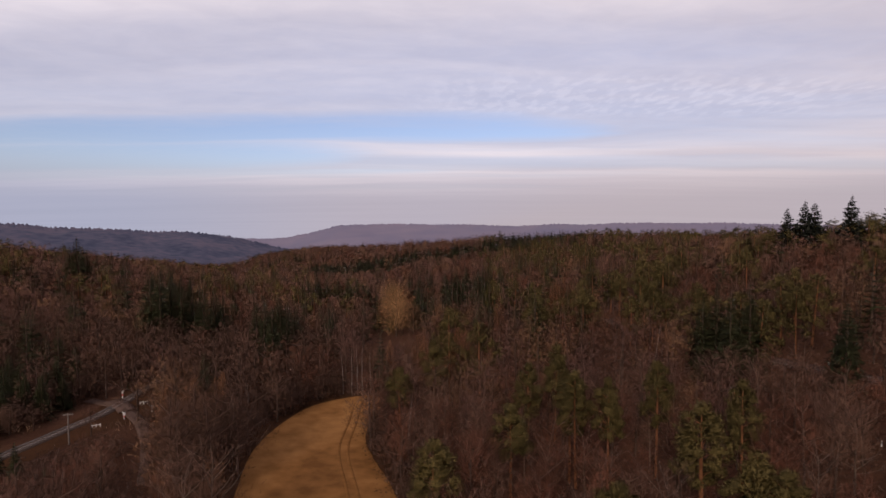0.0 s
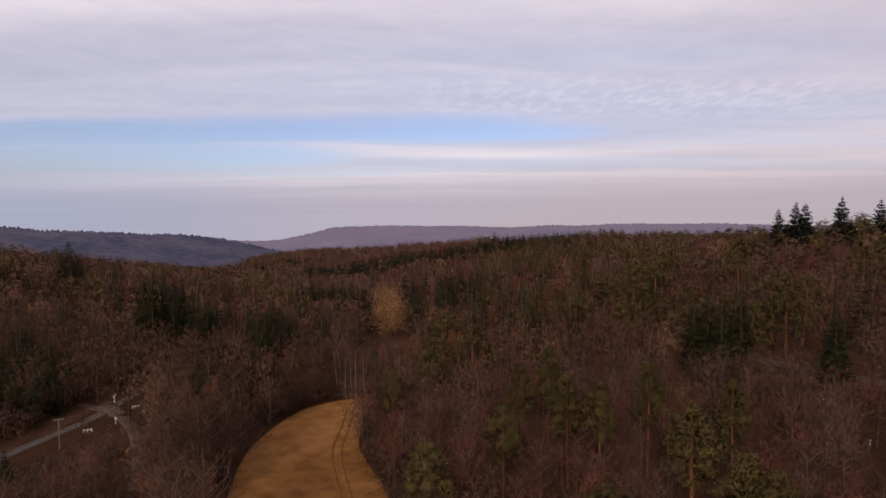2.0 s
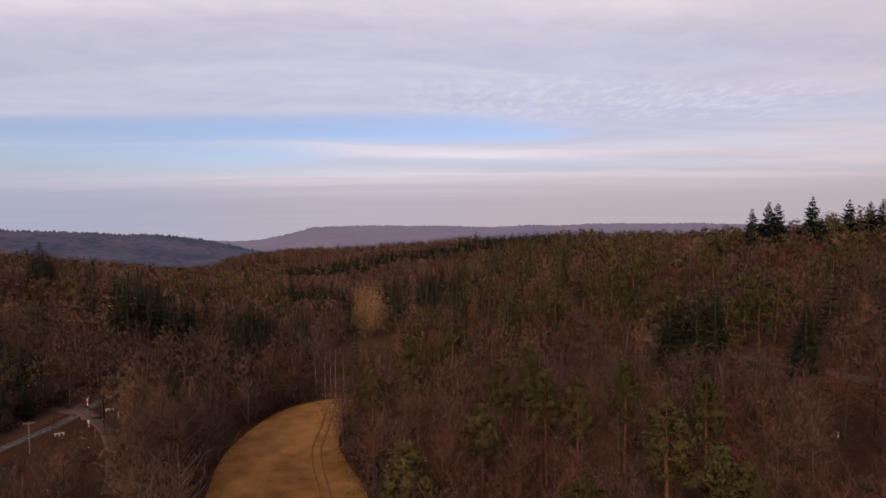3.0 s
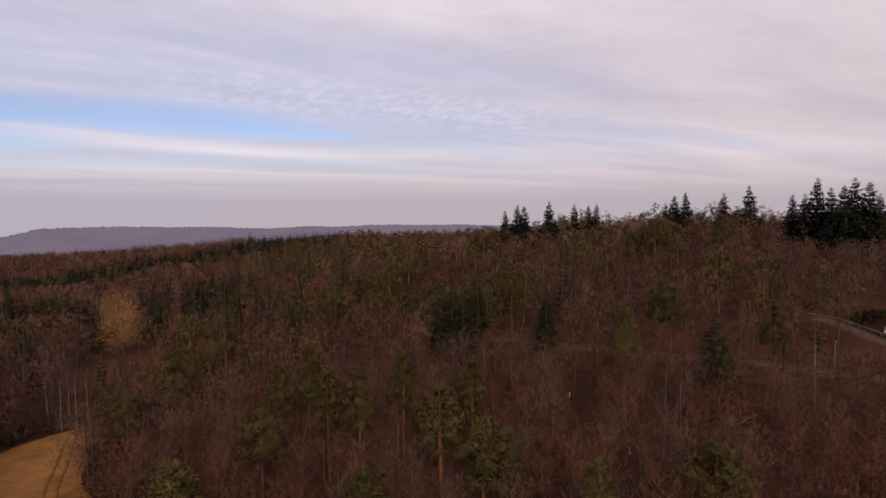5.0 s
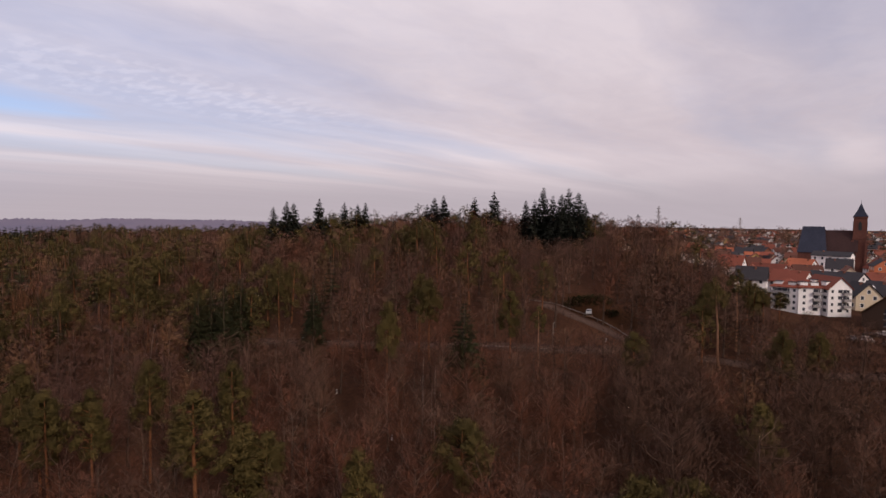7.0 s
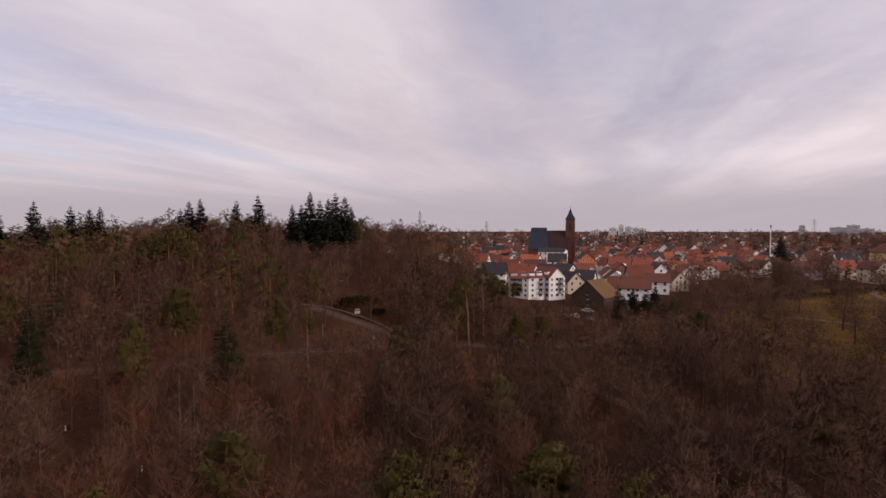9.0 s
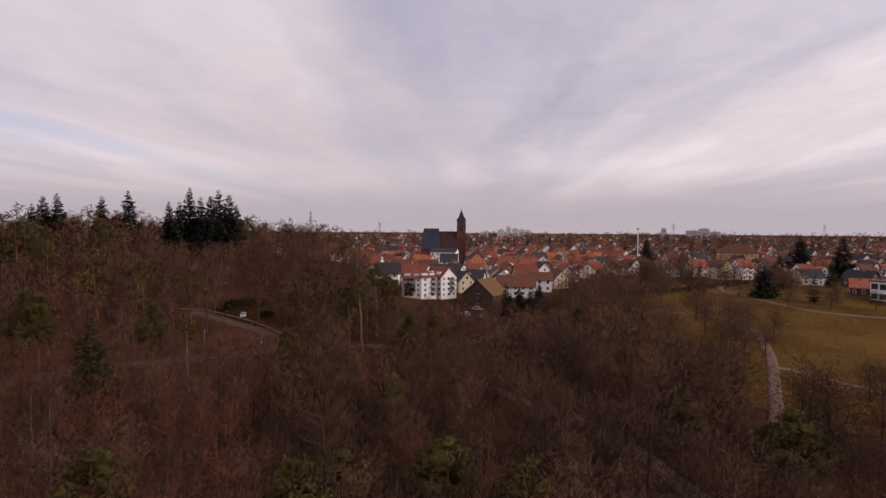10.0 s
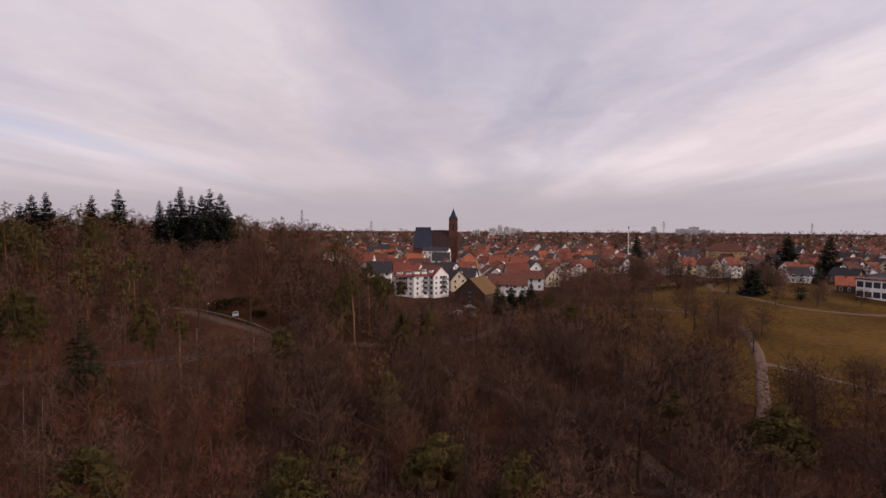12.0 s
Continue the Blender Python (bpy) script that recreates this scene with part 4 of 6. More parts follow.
plant_at("larch", ((-28.4, 118, 11), (-27.8, 130, 13), (-27.0, 115, 11), (-26.2, 124, 13), (-25.3, 130, 14), (-24.4, 120, 13), (-23.5, 127, 14), (-27.3, 108, 10), (-25.8, 110, 10)), group="larches", wide=1.3)


def make_willow():
    t, c = bare_shape(201, 25, 8.6, 16, 6, 8, 0.26, 1.0, 0.10, 1.0, fans=500, tufts=9500)
    x, y = polar(-5.1, 227)
    w = thing("willow_tree", on_ground(x, y, 40), "leafless willow with a broad golden-brown crown", "tree")
    part("trunk", t.mesh("trunk", [BARK]), w)
    part("crown", c.mesh("crown", [TWIGS_GOLD]), w)
    PLANTED.append((x, y))


make_willow()


# ---- the woods ----
def azimuth(x, y):
    return np.degrees(np.arctan2(x, y))


TOWN_AZ, TOWN_D = (66, 72, 77, 80, 83, 98, 100, 103, 118, 120.5, 124, 140), (330, 300, 268, 240, 198, 198, 250, 345, 350, 285, 262, 240)


def in_town(x, y):
    return (np.hypot(x, y) > np.interp(azimuth(x, y), TOWN_AZ, TOWN_D)) & (azimuth(x, y) > 66) & (x > 120)


def free_of(x, y):
    """Where trees may grow: off roads, clearings and the camera's sightline, and outside the town."""
    ok = ~(inside(FIELD, x, y) | inside(LAWN_EDGE, x, y) | inside(SLOPE, x, y))
    ok &= ~(inside(VERGE_EDGE, x, y))
    ok &= ~in_town(x, y)
    # wedge from the camera to the meadow, kept open for its view
    ok &= ~inside(((0, 15), (-42, 95), (-8, 95)), x, y)
    for line, gap in LINES:
        near = np.full(x.shape, 1e9)
        for p in line[::2]:
            near = np.minimum(near, (x - p[0]) ** 2 + (y - p[1]) ** 2)
        ok &= near > gap ** 2
    for p in PLANTED:
        ok &= (x - p[0]) ** 2 + (y - p[1]) ** 2 > 6.0
    return ok


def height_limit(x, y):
    """Tree heights capped along the camera's sightlines to railway, road and town."""
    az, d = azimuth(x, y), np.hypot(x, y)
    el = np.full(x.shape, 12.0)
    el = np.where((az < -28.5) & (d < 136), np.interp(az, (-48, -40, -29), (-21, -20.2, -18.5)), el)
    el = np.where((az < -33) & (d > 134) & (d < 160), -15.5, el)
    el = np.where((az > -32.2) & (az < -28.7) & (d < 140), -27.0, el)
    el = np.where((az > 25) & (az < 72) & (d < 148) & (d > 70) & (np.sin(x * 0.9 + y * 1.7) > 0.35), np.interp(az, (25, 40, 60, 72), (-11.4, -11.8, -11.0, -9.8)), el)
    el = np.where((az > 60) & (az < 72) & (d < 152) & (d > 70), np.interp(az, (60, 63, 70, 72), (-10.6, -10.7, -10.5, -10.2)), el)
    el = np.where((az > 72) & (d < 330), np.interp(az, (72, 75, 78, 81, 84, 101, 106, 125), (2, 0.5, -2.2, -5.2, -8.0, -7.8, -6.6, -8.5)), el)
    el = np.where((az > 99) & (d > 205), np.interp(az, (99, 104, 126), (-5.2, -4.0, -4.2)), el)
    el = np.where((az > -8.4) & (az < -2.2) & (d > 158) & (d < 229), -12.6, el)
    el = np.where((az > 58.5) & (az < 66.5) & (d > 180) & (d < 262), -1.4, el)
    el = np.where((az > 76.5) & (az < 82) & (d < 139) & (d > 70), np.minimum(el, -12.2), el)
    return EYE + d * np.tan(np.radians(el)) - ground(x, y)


def grow(spacing, d0, d1, az0, az1, seed):
    rng = np.random.default_rng(seed)
    g = np.arange(-d1, d1, spacing)
    x, y = np.meshgrid(g, g)
    x, y = x.ravel() + rng.uniform(-0.42, 0.42, x.size) * spacing, y.ravel() + rng.uniform(-0.42, 0.42, x.size) * spacing
    az, d = azimuth(x, y), np.hypot(x, y)
    keep = (d >= d0) & (d < d1) & (az > az0) & (az < az1)
    x, y = x[keep], y[keep]
    keep = free_of(x, y)
    crest = np.interp(y, (-300, 150, 450, 720, 1000, 1600), (235, 232, 235, 90, -150, -500))
    keep &= (x < crest + 60) | (np.hypot(x, y) > 420) & (azimuth(x, y) < 45) & (x < crest + np.where(np.hypot(x, y) > 1300, 900, 230))
    thin = (azimuth(x, y) > 97) & (np.hypot(x, y) < 130) & (rng.random(x.size) < np.where(azimuth(x, y) < 117, 0.35, 0.6))
    keep &= ~thin
    return x[keep], y[keep], rng


def patch(x, y, size, seed):
    return noise.noise(Vector((x / size, y / size, seed)))


def choose(x, y, rng):
    """Kind of tree by place: pines on the near slope, a spruce wood on the far ridge, bare wood elsewhere."""
    az, d = math.degrees(math.atan2(x, y)), math.hypot(x, y)
    p, q = patch(x, y, 38, 1.5), patch(x, y, 60, 9.2)
    u = rng.random()
    # dark-twigged trees on these bearings stand in for weaker light there
    if az > 70:
        return "pine" if u < 0.02 + 0.05 * (p > 0.25) else ("park" if u > 0.38 and d < 190 else "bare")
    if az > 52:
        return "pine" if u < 0.06 + 0.2 * (p > 0.2) * (d > 130) else "bare"
    if 5 < az < 19 and 200 < d < 430:
        return "larch" if u < 0.34 + 0.5 * q else ("pine" if u < 0.5 else ("spruce" if u < 0.6 else "bare"))
    if az > 8 and d < 330:
        k = 0.20 + 0.65 * p if d > (172 if az < 24 else 140) else 0.02 + 0.1 * p
        k *= 0.6 if az > 42 else 1
        if u < k:
            return "pine"
        return "larch" if u > 0.95 and q > 0 and d > 150 else ("spruce" if u > 0.94 and d > 160 else "bare")
    if d > 330 and az > -14:
        # far-ridge spruces in an oblique band of camera view; larches and bare wood around
        level = math.degrees(math.atan2(float(ground(x, y)) + 17 - EYE, d))
        stand = float(np.interp(az, (-11, -5, 2, 7, 13), (-4.5, -3.7, -2.6, -1.7, -0.9)))
        if az < 15 and abs(level - stand) < 0.55 + 0.5 * q:
            return "spruce" if u < 0.92 else "bare"
        if az > 4:
            return "larch" if u < 0.26 + 0.5 * q else ("pine" if u > 0.86 else ("spruce" if u > 0.80 else "bare"))
        return "spruce" if u < 0.04 + 0.6 * max(0.0, p - 0.25) else "bare"
    if az > -3:
        if d > 180:
            return "spruce" if u < 0.72 + 0.9 * p else ("larch" if u > 0.90 else "bare")
        return "pine" if u < 0.08 else "bare"
    if az < -11 and d < 240 and u > 0.36:
        return "park"
    return "spruce" if u < (0.0 if d < 150 else 0.06 + 0.9 * max(0, p - 0.05)) else ("pine" if u > 0.95 else "bare")


HEIGHTS = {"bare": (12.5, 18.5), "pine": (16, 21), "spruce": (16, 24), "larch": (15, 19), "birch": (13, 17), "park": (13, 18.5)}


def shapes_for(k, level):
    order = {"near": (k.fine, k.mid), "mid": (k.mid,), "far": (k.far, k.mid), "least": (k.least, k.far, k.mid)}[level]
    return next(s for s in order if s)


def gather(name, rows, mats):
    """Many trees in one mesh: rows of shape, place, width, height and turn."""
    V, F, M, R, n = [], [], [], [], 0
    for (v, f, m, r), x, y, z, wide, high, a in rows:
        c, s = math.cos(a), math.sin(a)
        V.append(np.stack([(v[:, 0] * c - v[:, 1] * s) * wide + x, (v[:, 0] * s + v[:, 1] * c) * wide + y, v[:, 2] * high + z], 1))
        R.append(np.stack([r[:, 0] * c - r[:, 1] * s, r[:, 0] * s + r[:, 1] * c, r[:, 2]], 1))
        F.append(f + n)
        M.append(m)
        n += len(v)
    V, F, M, R = map(np.concatenate, (V, F, M, R))
    me = bpy.data.meshes.new(name)
    me.vertices.add(len(V))
    me.vertices.foreach_set("co", V.astype(np.float32).ravel())
    me.loops.add(len(F) * 3)
    me.loops.foreach_set("vertex_index", F.astype(np.int32).ravel())
    me.polygons.add(len(F))
    me.polygons.foreach_set("loop_start", np.arange(0, len(F) * 3, 3, dtype=np.int32))
    me.polygons.foreach_set("use_smooth", np.ones(len(F), bool))
    for q in mats:
        me.materials.append(q)
    me.polygons.foreach_set("material_index", M.astype(np.int32))
    me.update(calc_edges=True)
    me.normals_split_custom_set_from_vertices(R.tolist())
    return me


def make_woods():
    near_n = dict.fromkeys(K, 0)
    gathered = {}
    jobs = ((6.4, 42, 130, -52, 136, 1, "near"), (7.4, 130, 235, -50, 132, 2, "mid"), (8.4, 235, 500, -50, 132, 3, "far"), (5.0, 84, 134, -50, -27, 6, "near"), (11.4, 500, 1350, -48, 48, 4, "least"), (15.0, 1350, 1900, -36, 12, 5, "least"))
    for spacing, d0, d1, az0, az1, seed, level in jobs:
        x, y, rng = grow(spacing, d0, d1, az0, az1, seed)
        order = np.argsort(np.hypot(x, y))
        x, y = x[order], y[order]
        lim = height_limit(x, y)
        for px_, py_, top in zip(x, y, lim):
            kind = choose(px_, py_, rng)
            lo, hi = HEIGHTS[kind]
            h = rng.uniform(lo, hi)
            if kind == "bare" and math.hypot(px_, py_) < 138 and 5 < math.degrees(math.atan2(px_, py_)) < 96:
                h *= 0.88
            # tops above the camera's sightline are cut down to low trees
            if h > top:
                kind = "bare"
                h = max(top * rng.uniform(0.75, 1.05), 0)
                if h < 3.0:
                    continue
            turn, pick = rng.uniform(0, 6.28), int(rng.integers(0, 1000))
            if level == "near" and near_n[kind] < {"bare": 200, "park": 95}.get(kind, 200) and MADE[kind] < 298:
                near_n[kind] += 1
                squat = h < 9
                plant(kind, px_, py_, h, turn, pick, "low leafless brown tree in the undergrowth" if squat else "", kind + " trees of the near wood", 1.25 if squat else rng.uniform(0.85, 1.1))
                continue
            k = K[kind]
            shapes = shapes_for(k, level)
            tone = int(len(k.crowns) * (0.5 + 0.75 * patch(px_, py_, 25, 4.4)) + rng.uniform(-0.9, 0.9)) % len(k.crowns)
            gathered.setdefault((kind, level, tone), []).append((px_, py_, float(ground(px_, py_)) - 0.3, h / k.height, turn, pick % len(shapes), rng.uniform(0.95, 1.3) * {"least": 1.15, "far": 1.1}.get(level, 1.0)))
    for (kind, level, tone), rows in gathered.items():
        k = K[kind]
        shapes = shapes_for(k, level)
        me = gather("wood", [(shapes[i], x, y, z, s * wide, s, a) for x, y, z, s, a, i, wide in rows], (k.bark, k.crowns[tone]))
        words = {"bare": "leafless brown broadleaf woodland on the hills", "pine": "olive-green pine woodland on the slope", "spruce": "dark green spruce wood on the hills",
                 "larch": "tan-orange leafless larch wood", "birch": "pale birch wood", "park": "dark brown leafless wood below the town"}[kind]
        tagged(new({"bare": "broadleaf_wood", "park": "broadleaf_wood"}.get(kind, kind + "_wood"), me), words, "woodland", kind="stuff")


make_woods()


# ---- town ----
def gable_prism(s, w, d, h, rise, mat=0):
    """Walls of a house with gables at both ends; the ridge runs along x."""
    a, b = w / 2, d / 2
    v = [(-a, -b, -1), (a, -b, -1), (a, b, -1), (-a, b, -1), (-a, -b, h), (a, -b, h), (a, b, h), (-a, b, h), (-a, 0, h + rise), (a, 0, h + rise)]
    s.add(v, [(0, 1, 5, 4), (2, 3, 7, 6), (1, 2, 6, 9, 5), (3, 0, 4, 8, 7), (4, 5, 9, 8), (6, 7, 8, 9)], mat)


def gable_roof(s, w, d, h, rise, over=0.5, thick=0.25, mat=0):
    """Two roof slabs with a thickness and an overhang."""
    a, b = w / 2 + over, d / 2
    k = rise / b
    for sg in (-1, 1):
        y0, z0 = sg * (b + over), h - k * over
        v = [(-a, y0, z0), (a, y0, z0), (a, 0, h + rise), (-a, 0, h + rise)]
        v += [(x, y, z + thick) for x, y, z in v]
        s.add(v, [(4, 5, 6, 7), (0, 1, 5, 4), (3, 2, 1, 0), (1, 2, 6, 5), (0, 4, 7, 3)], mat)


def hip_roof(s, w, d, h, rise, over=0.5, thick=0.25, mat=0, hip=1.0):
    a, b = w / 2 + over, d / 2 + over
    r = max(a - b * hip, 0.05)
    lo = [(-a, -b, h), (a, -b, h), (a, b, h), (-a, b, h)]
    v = lo + [(x, y, z + thick) for x, y, z in lo] + [(-r, 0, h + rise + thick), (r, 0, h + rise + thick)]
    s.add(v, [(3, 2, 1, 0), (0, 1, 5, 4), (1, 2, 6, 5), (2, 3, 7, 6), (3, 0, 4, 7), (4, 5, 9, 8), (6, 7, 8, 9), (5, 6, 9), (7, 4, 8)], mat)


def window_meshes(w, h):
    f, p = Soup(), Soup()
    t = 0.12
    o = [(-w / 2, 0), (w / 2, 0), (w / 2, h), (-w / 2, h)]
    i = [(-w / 2 + t, t), (w / 2 - t, t), (w / 2 - t, h - t), (-w / 2 + t, h - t)]
    v = [(x, -0.07, z) for x, z in o + i] + [(x, 0.02, z) for x, z in o + i]
    q = []
    for k in range(4):
        j = (k + 1) % 4
        q += [(k, j, 4 + j, 4 + k), (8 + k, 8 + j, j, k), (4 + k, 4 + j, 12 + j, 12 + k)]
    f.add(v, q)
    p.box(-w / 2 + t, w / 2 - t, -0.03, 0.015, t, h - t)
    return f.mesh("window", [WHITE]), p.mesh("pane", [GLASS])


WIN = window_meshes(1.25, 1.45)
WIN_BIG = window_meshes(2.2, 1.6)
WIN_TALL = window_meshes(2.75, 2.6)
_s = Soup()
_s.box(-0.55, 0.55, -0.06, 0.02, 0, 1.35, 0)
_s.box(-0.65, 0.65, -0.1, 0.02, -0.08, 0.0, 1)
WIN_FAR = _s.mesh("window", [GLASS, WHITE])
_s = Soup()
_s.box(-0.35, 0.35, -0.35, 0.35, 0, 1.0)
_s.box(-0.42, 0.42, -0.42, 0.42, 1.0, 1.15)
CHIMNEY = _s.mesh("chimney", [WALLS["brick"]])
_s = Soup()
_s.box(-0.5, 0.5, -0.08, 0.02, 0, 2.05)
DOOR = _s.mesh("door", [POLE])


def put_windows(t, w, d, h, rise, storeys, near, rng):
    step = h / storeys
    spots = []
    for k in range(storeys):
        z = k * step + 0.95
        n = max(2, int(w / 3.0)) if near else 2
        for i in range(n):
            x = (i + 0.5) / n * w - w / 2
            spots += [(x, -d / 2, z, 0), (-x, d / 2, z, 180)]
        n = max(2, int(d / 3.6)) if near else 1
        for i in range(n):
            y = (i + 0.5) / n * d - d / 2
            spots += [(w / 2, y, z, 90), (-w / 2, -y, z, 270)]
    if rise > 2.6:
        spots += [(w / 2, 0, h + 0.5, 90), (-w / 2, 0, h + 0.5, 270)]
    for i, (x, y, z, a) in enumerate(spots):
        m = pose(x, y, z, 0, 0, a)
        if near:
            if i == 0:
                part("door", DOOR, t, m=pose(x, y, 0.05, 0, 0, a))
                continue
            f = part("window", WIN[0], t, m=m)
            part("pane", WIN[1], f, "dark glass pane")
        else:
            part("window", WIN_FAR, t, m=m)


WORDS = {"white": "white", "cream": "cream", "ochre": "ochre", "grey": "grey", "brick": "brick-red", "terracotta": "orange-red", "timber": "dark timber",
         "red": "red tiled", "orange": "orange tiled", "brown": "brown tiled", "dark": "dark grey", "olive": "mossy brown"}
HOUSE_SPOTS = []


def house(x, y, turn, w, d, h, rise, wall, roof, storeys, detail, rng, name="house", hip=False, label=""):
    t = thing(name, on_ground(x, y, turn, 1, 0), label or f"{WORDS[wall]} rendered house with a {WORDS[roof]} roof", "house", "houses of the town")
    s = Soup()
    if hip:
        s.box(-w / 2, w / 2, -d / 2, d / 2, -1, h)
    else:
        gable_prism(s, w, d, h, rise)
    part("wall", s.mesh("wall", [WALLS[wall]]), t)
    s = Soup()
    (hip_roof if hip else gable_roof)(s, w, d, h, rise)
    rf = part("roof", s.mesh("roof", [ROOFS[roof]]), t)
    part("chimney", CHIMNEY, rf, m=pose(w * rng.uniform(-0.3, 0.3), d * 0.08, h + rise * 0.75))
    if detail == 2 and rng.random() < 0.6:
        s = Soup()
        gable_prism(s, 1.8, 2.2, 1.4, 0.7)
        me = s.mesh("dormer", [WALLS["white"], ROOFS[roof]])
        for q in (-0.25, 0.25):
            part("dormer", me, rf, m=pose(w * q, -d * 0.22, h + rise * 0.3, 0, 0, 90))
    if detail:
        put_windows(t, w, d, h, 0 if hip else rise, storeys, detail == 2, rng)
    HOUSE_SPOTS.append((x, y, max(w, d) * 0.62))
    return t


def special_houses():
    rng = np.random.default_rng(5)

    def at_az(az, dist, turn, w, d, h, rise, *a, **k):
        x, y = polar(az, dist)
        return house(x, y, turn, w * 0.84, d * 0.84, h * 0.84, rise * 0.84, *a, rng=rng, **k)

    # long inn with a brown roof, a chalet with a mossy roof, and their neighbours at the edge of the wood
    at_az(91.6, 207, -25, 16, 15, 5.0, 6.6, "timber", "olive", 2, 1, label="dark timber chalet with a mossy brown roof")
    at_az(94.8, 226, 84, 19, 10, 5.4, 4.8, "white", "brown", 2, 2, name="inn", label="long white inn with a brown tiled roof")
    at_az(89.0, 232, 30, 11, 9, 6.0, 4.6, "cream", "dark", 2, 2)
    at_az(90.4, 240, 75, 10, 9, 6.4, 4.8, "white", "dark", 2, 2)
    at_az(93.2, 250, 5, 11, 10, 6.2, 4.4, "white", "dark", 2, 2)
    at_az(97.2, 246, 85, 13, 10, 6.4, 3.6, "white", "brown", 2, 2)
    at_az(99.0, 262, 20, 11, 9, 5.6, 4.6, "cream", "brown", 2, 2)
    at_az(88.3, 262, 60, 10, 11, 8.4, 4.2, "white", "dark", 3, 2)
    at_az(86.9, 282, 78, 18, 11, 6.8, 3.6, "white", "dark", 2, 2)
    at_az(90.8, 278, 10, 12, 10, 6.0, 5.0, "white", "orange", 2, 2)
    at_az(84.0, 250, 70, 15, 11, 6.4, 4.8, "white", "red", 2, 2)
    at_az(81.0, 262, 12, 12, 10, 6.2, 4.6, "cream", "orange", 2, 2)
    at_az(79.2, 275, 84, 12, 10, 6.2, 5.2, "white", "red", 2, 2)
    at_az(82.2, 285, 78, 16, 10, 7.0, 4.2, "white", "red", 2, 2)
    at_az(86.8, 370, 80, 21, 13, 15, 2.6, "white", "dark", 4, 2, label="white four-storey building with a low dark roof")
    at_az(90.2, 352, 12, 13, 11, 11, 4.4, "terracotta", "dark", 3, 2)
    at_az(84.6, 330, 70, 14, 11, 9, 4.4, "white", "orange", 3, 2)
    at_az(106.0, 385, 75, 12, 9, 7.8, 1.8, "ochre", "dark", 3, 2, hip=True, label="ochre and white house with a low dark roof")
    at_az(115.4, 500, 74, 34, 15, 12.5, 8.0, "ochre", "brown", 3, 2, name="guest_house", label="large ochre guest house with a brown hipped roof", hip=True)
    at_az(113.4, 410, 40, 11, 9, 5.4, 4.6, "white", "dark", 2, 2)
    at_az(125.0, 300, 60, 11, 10, 4.2, 4.2, "timber", "orange", 2, 2, label="dark timber house with a bright orange roof")
    at_az(121.2, 345, 85, 13, 10, 5.0, 4.6, "white", "dark", 2, 2)
    at_az(124.8, 350, 30, 15, 12, 5.2, 4.6, "timber", "dark", 2, 2)
    at_az(127.3, 318, 84, 15, 11, 7.6, 2.4, "white", "dark", 3, 2, hip=True)


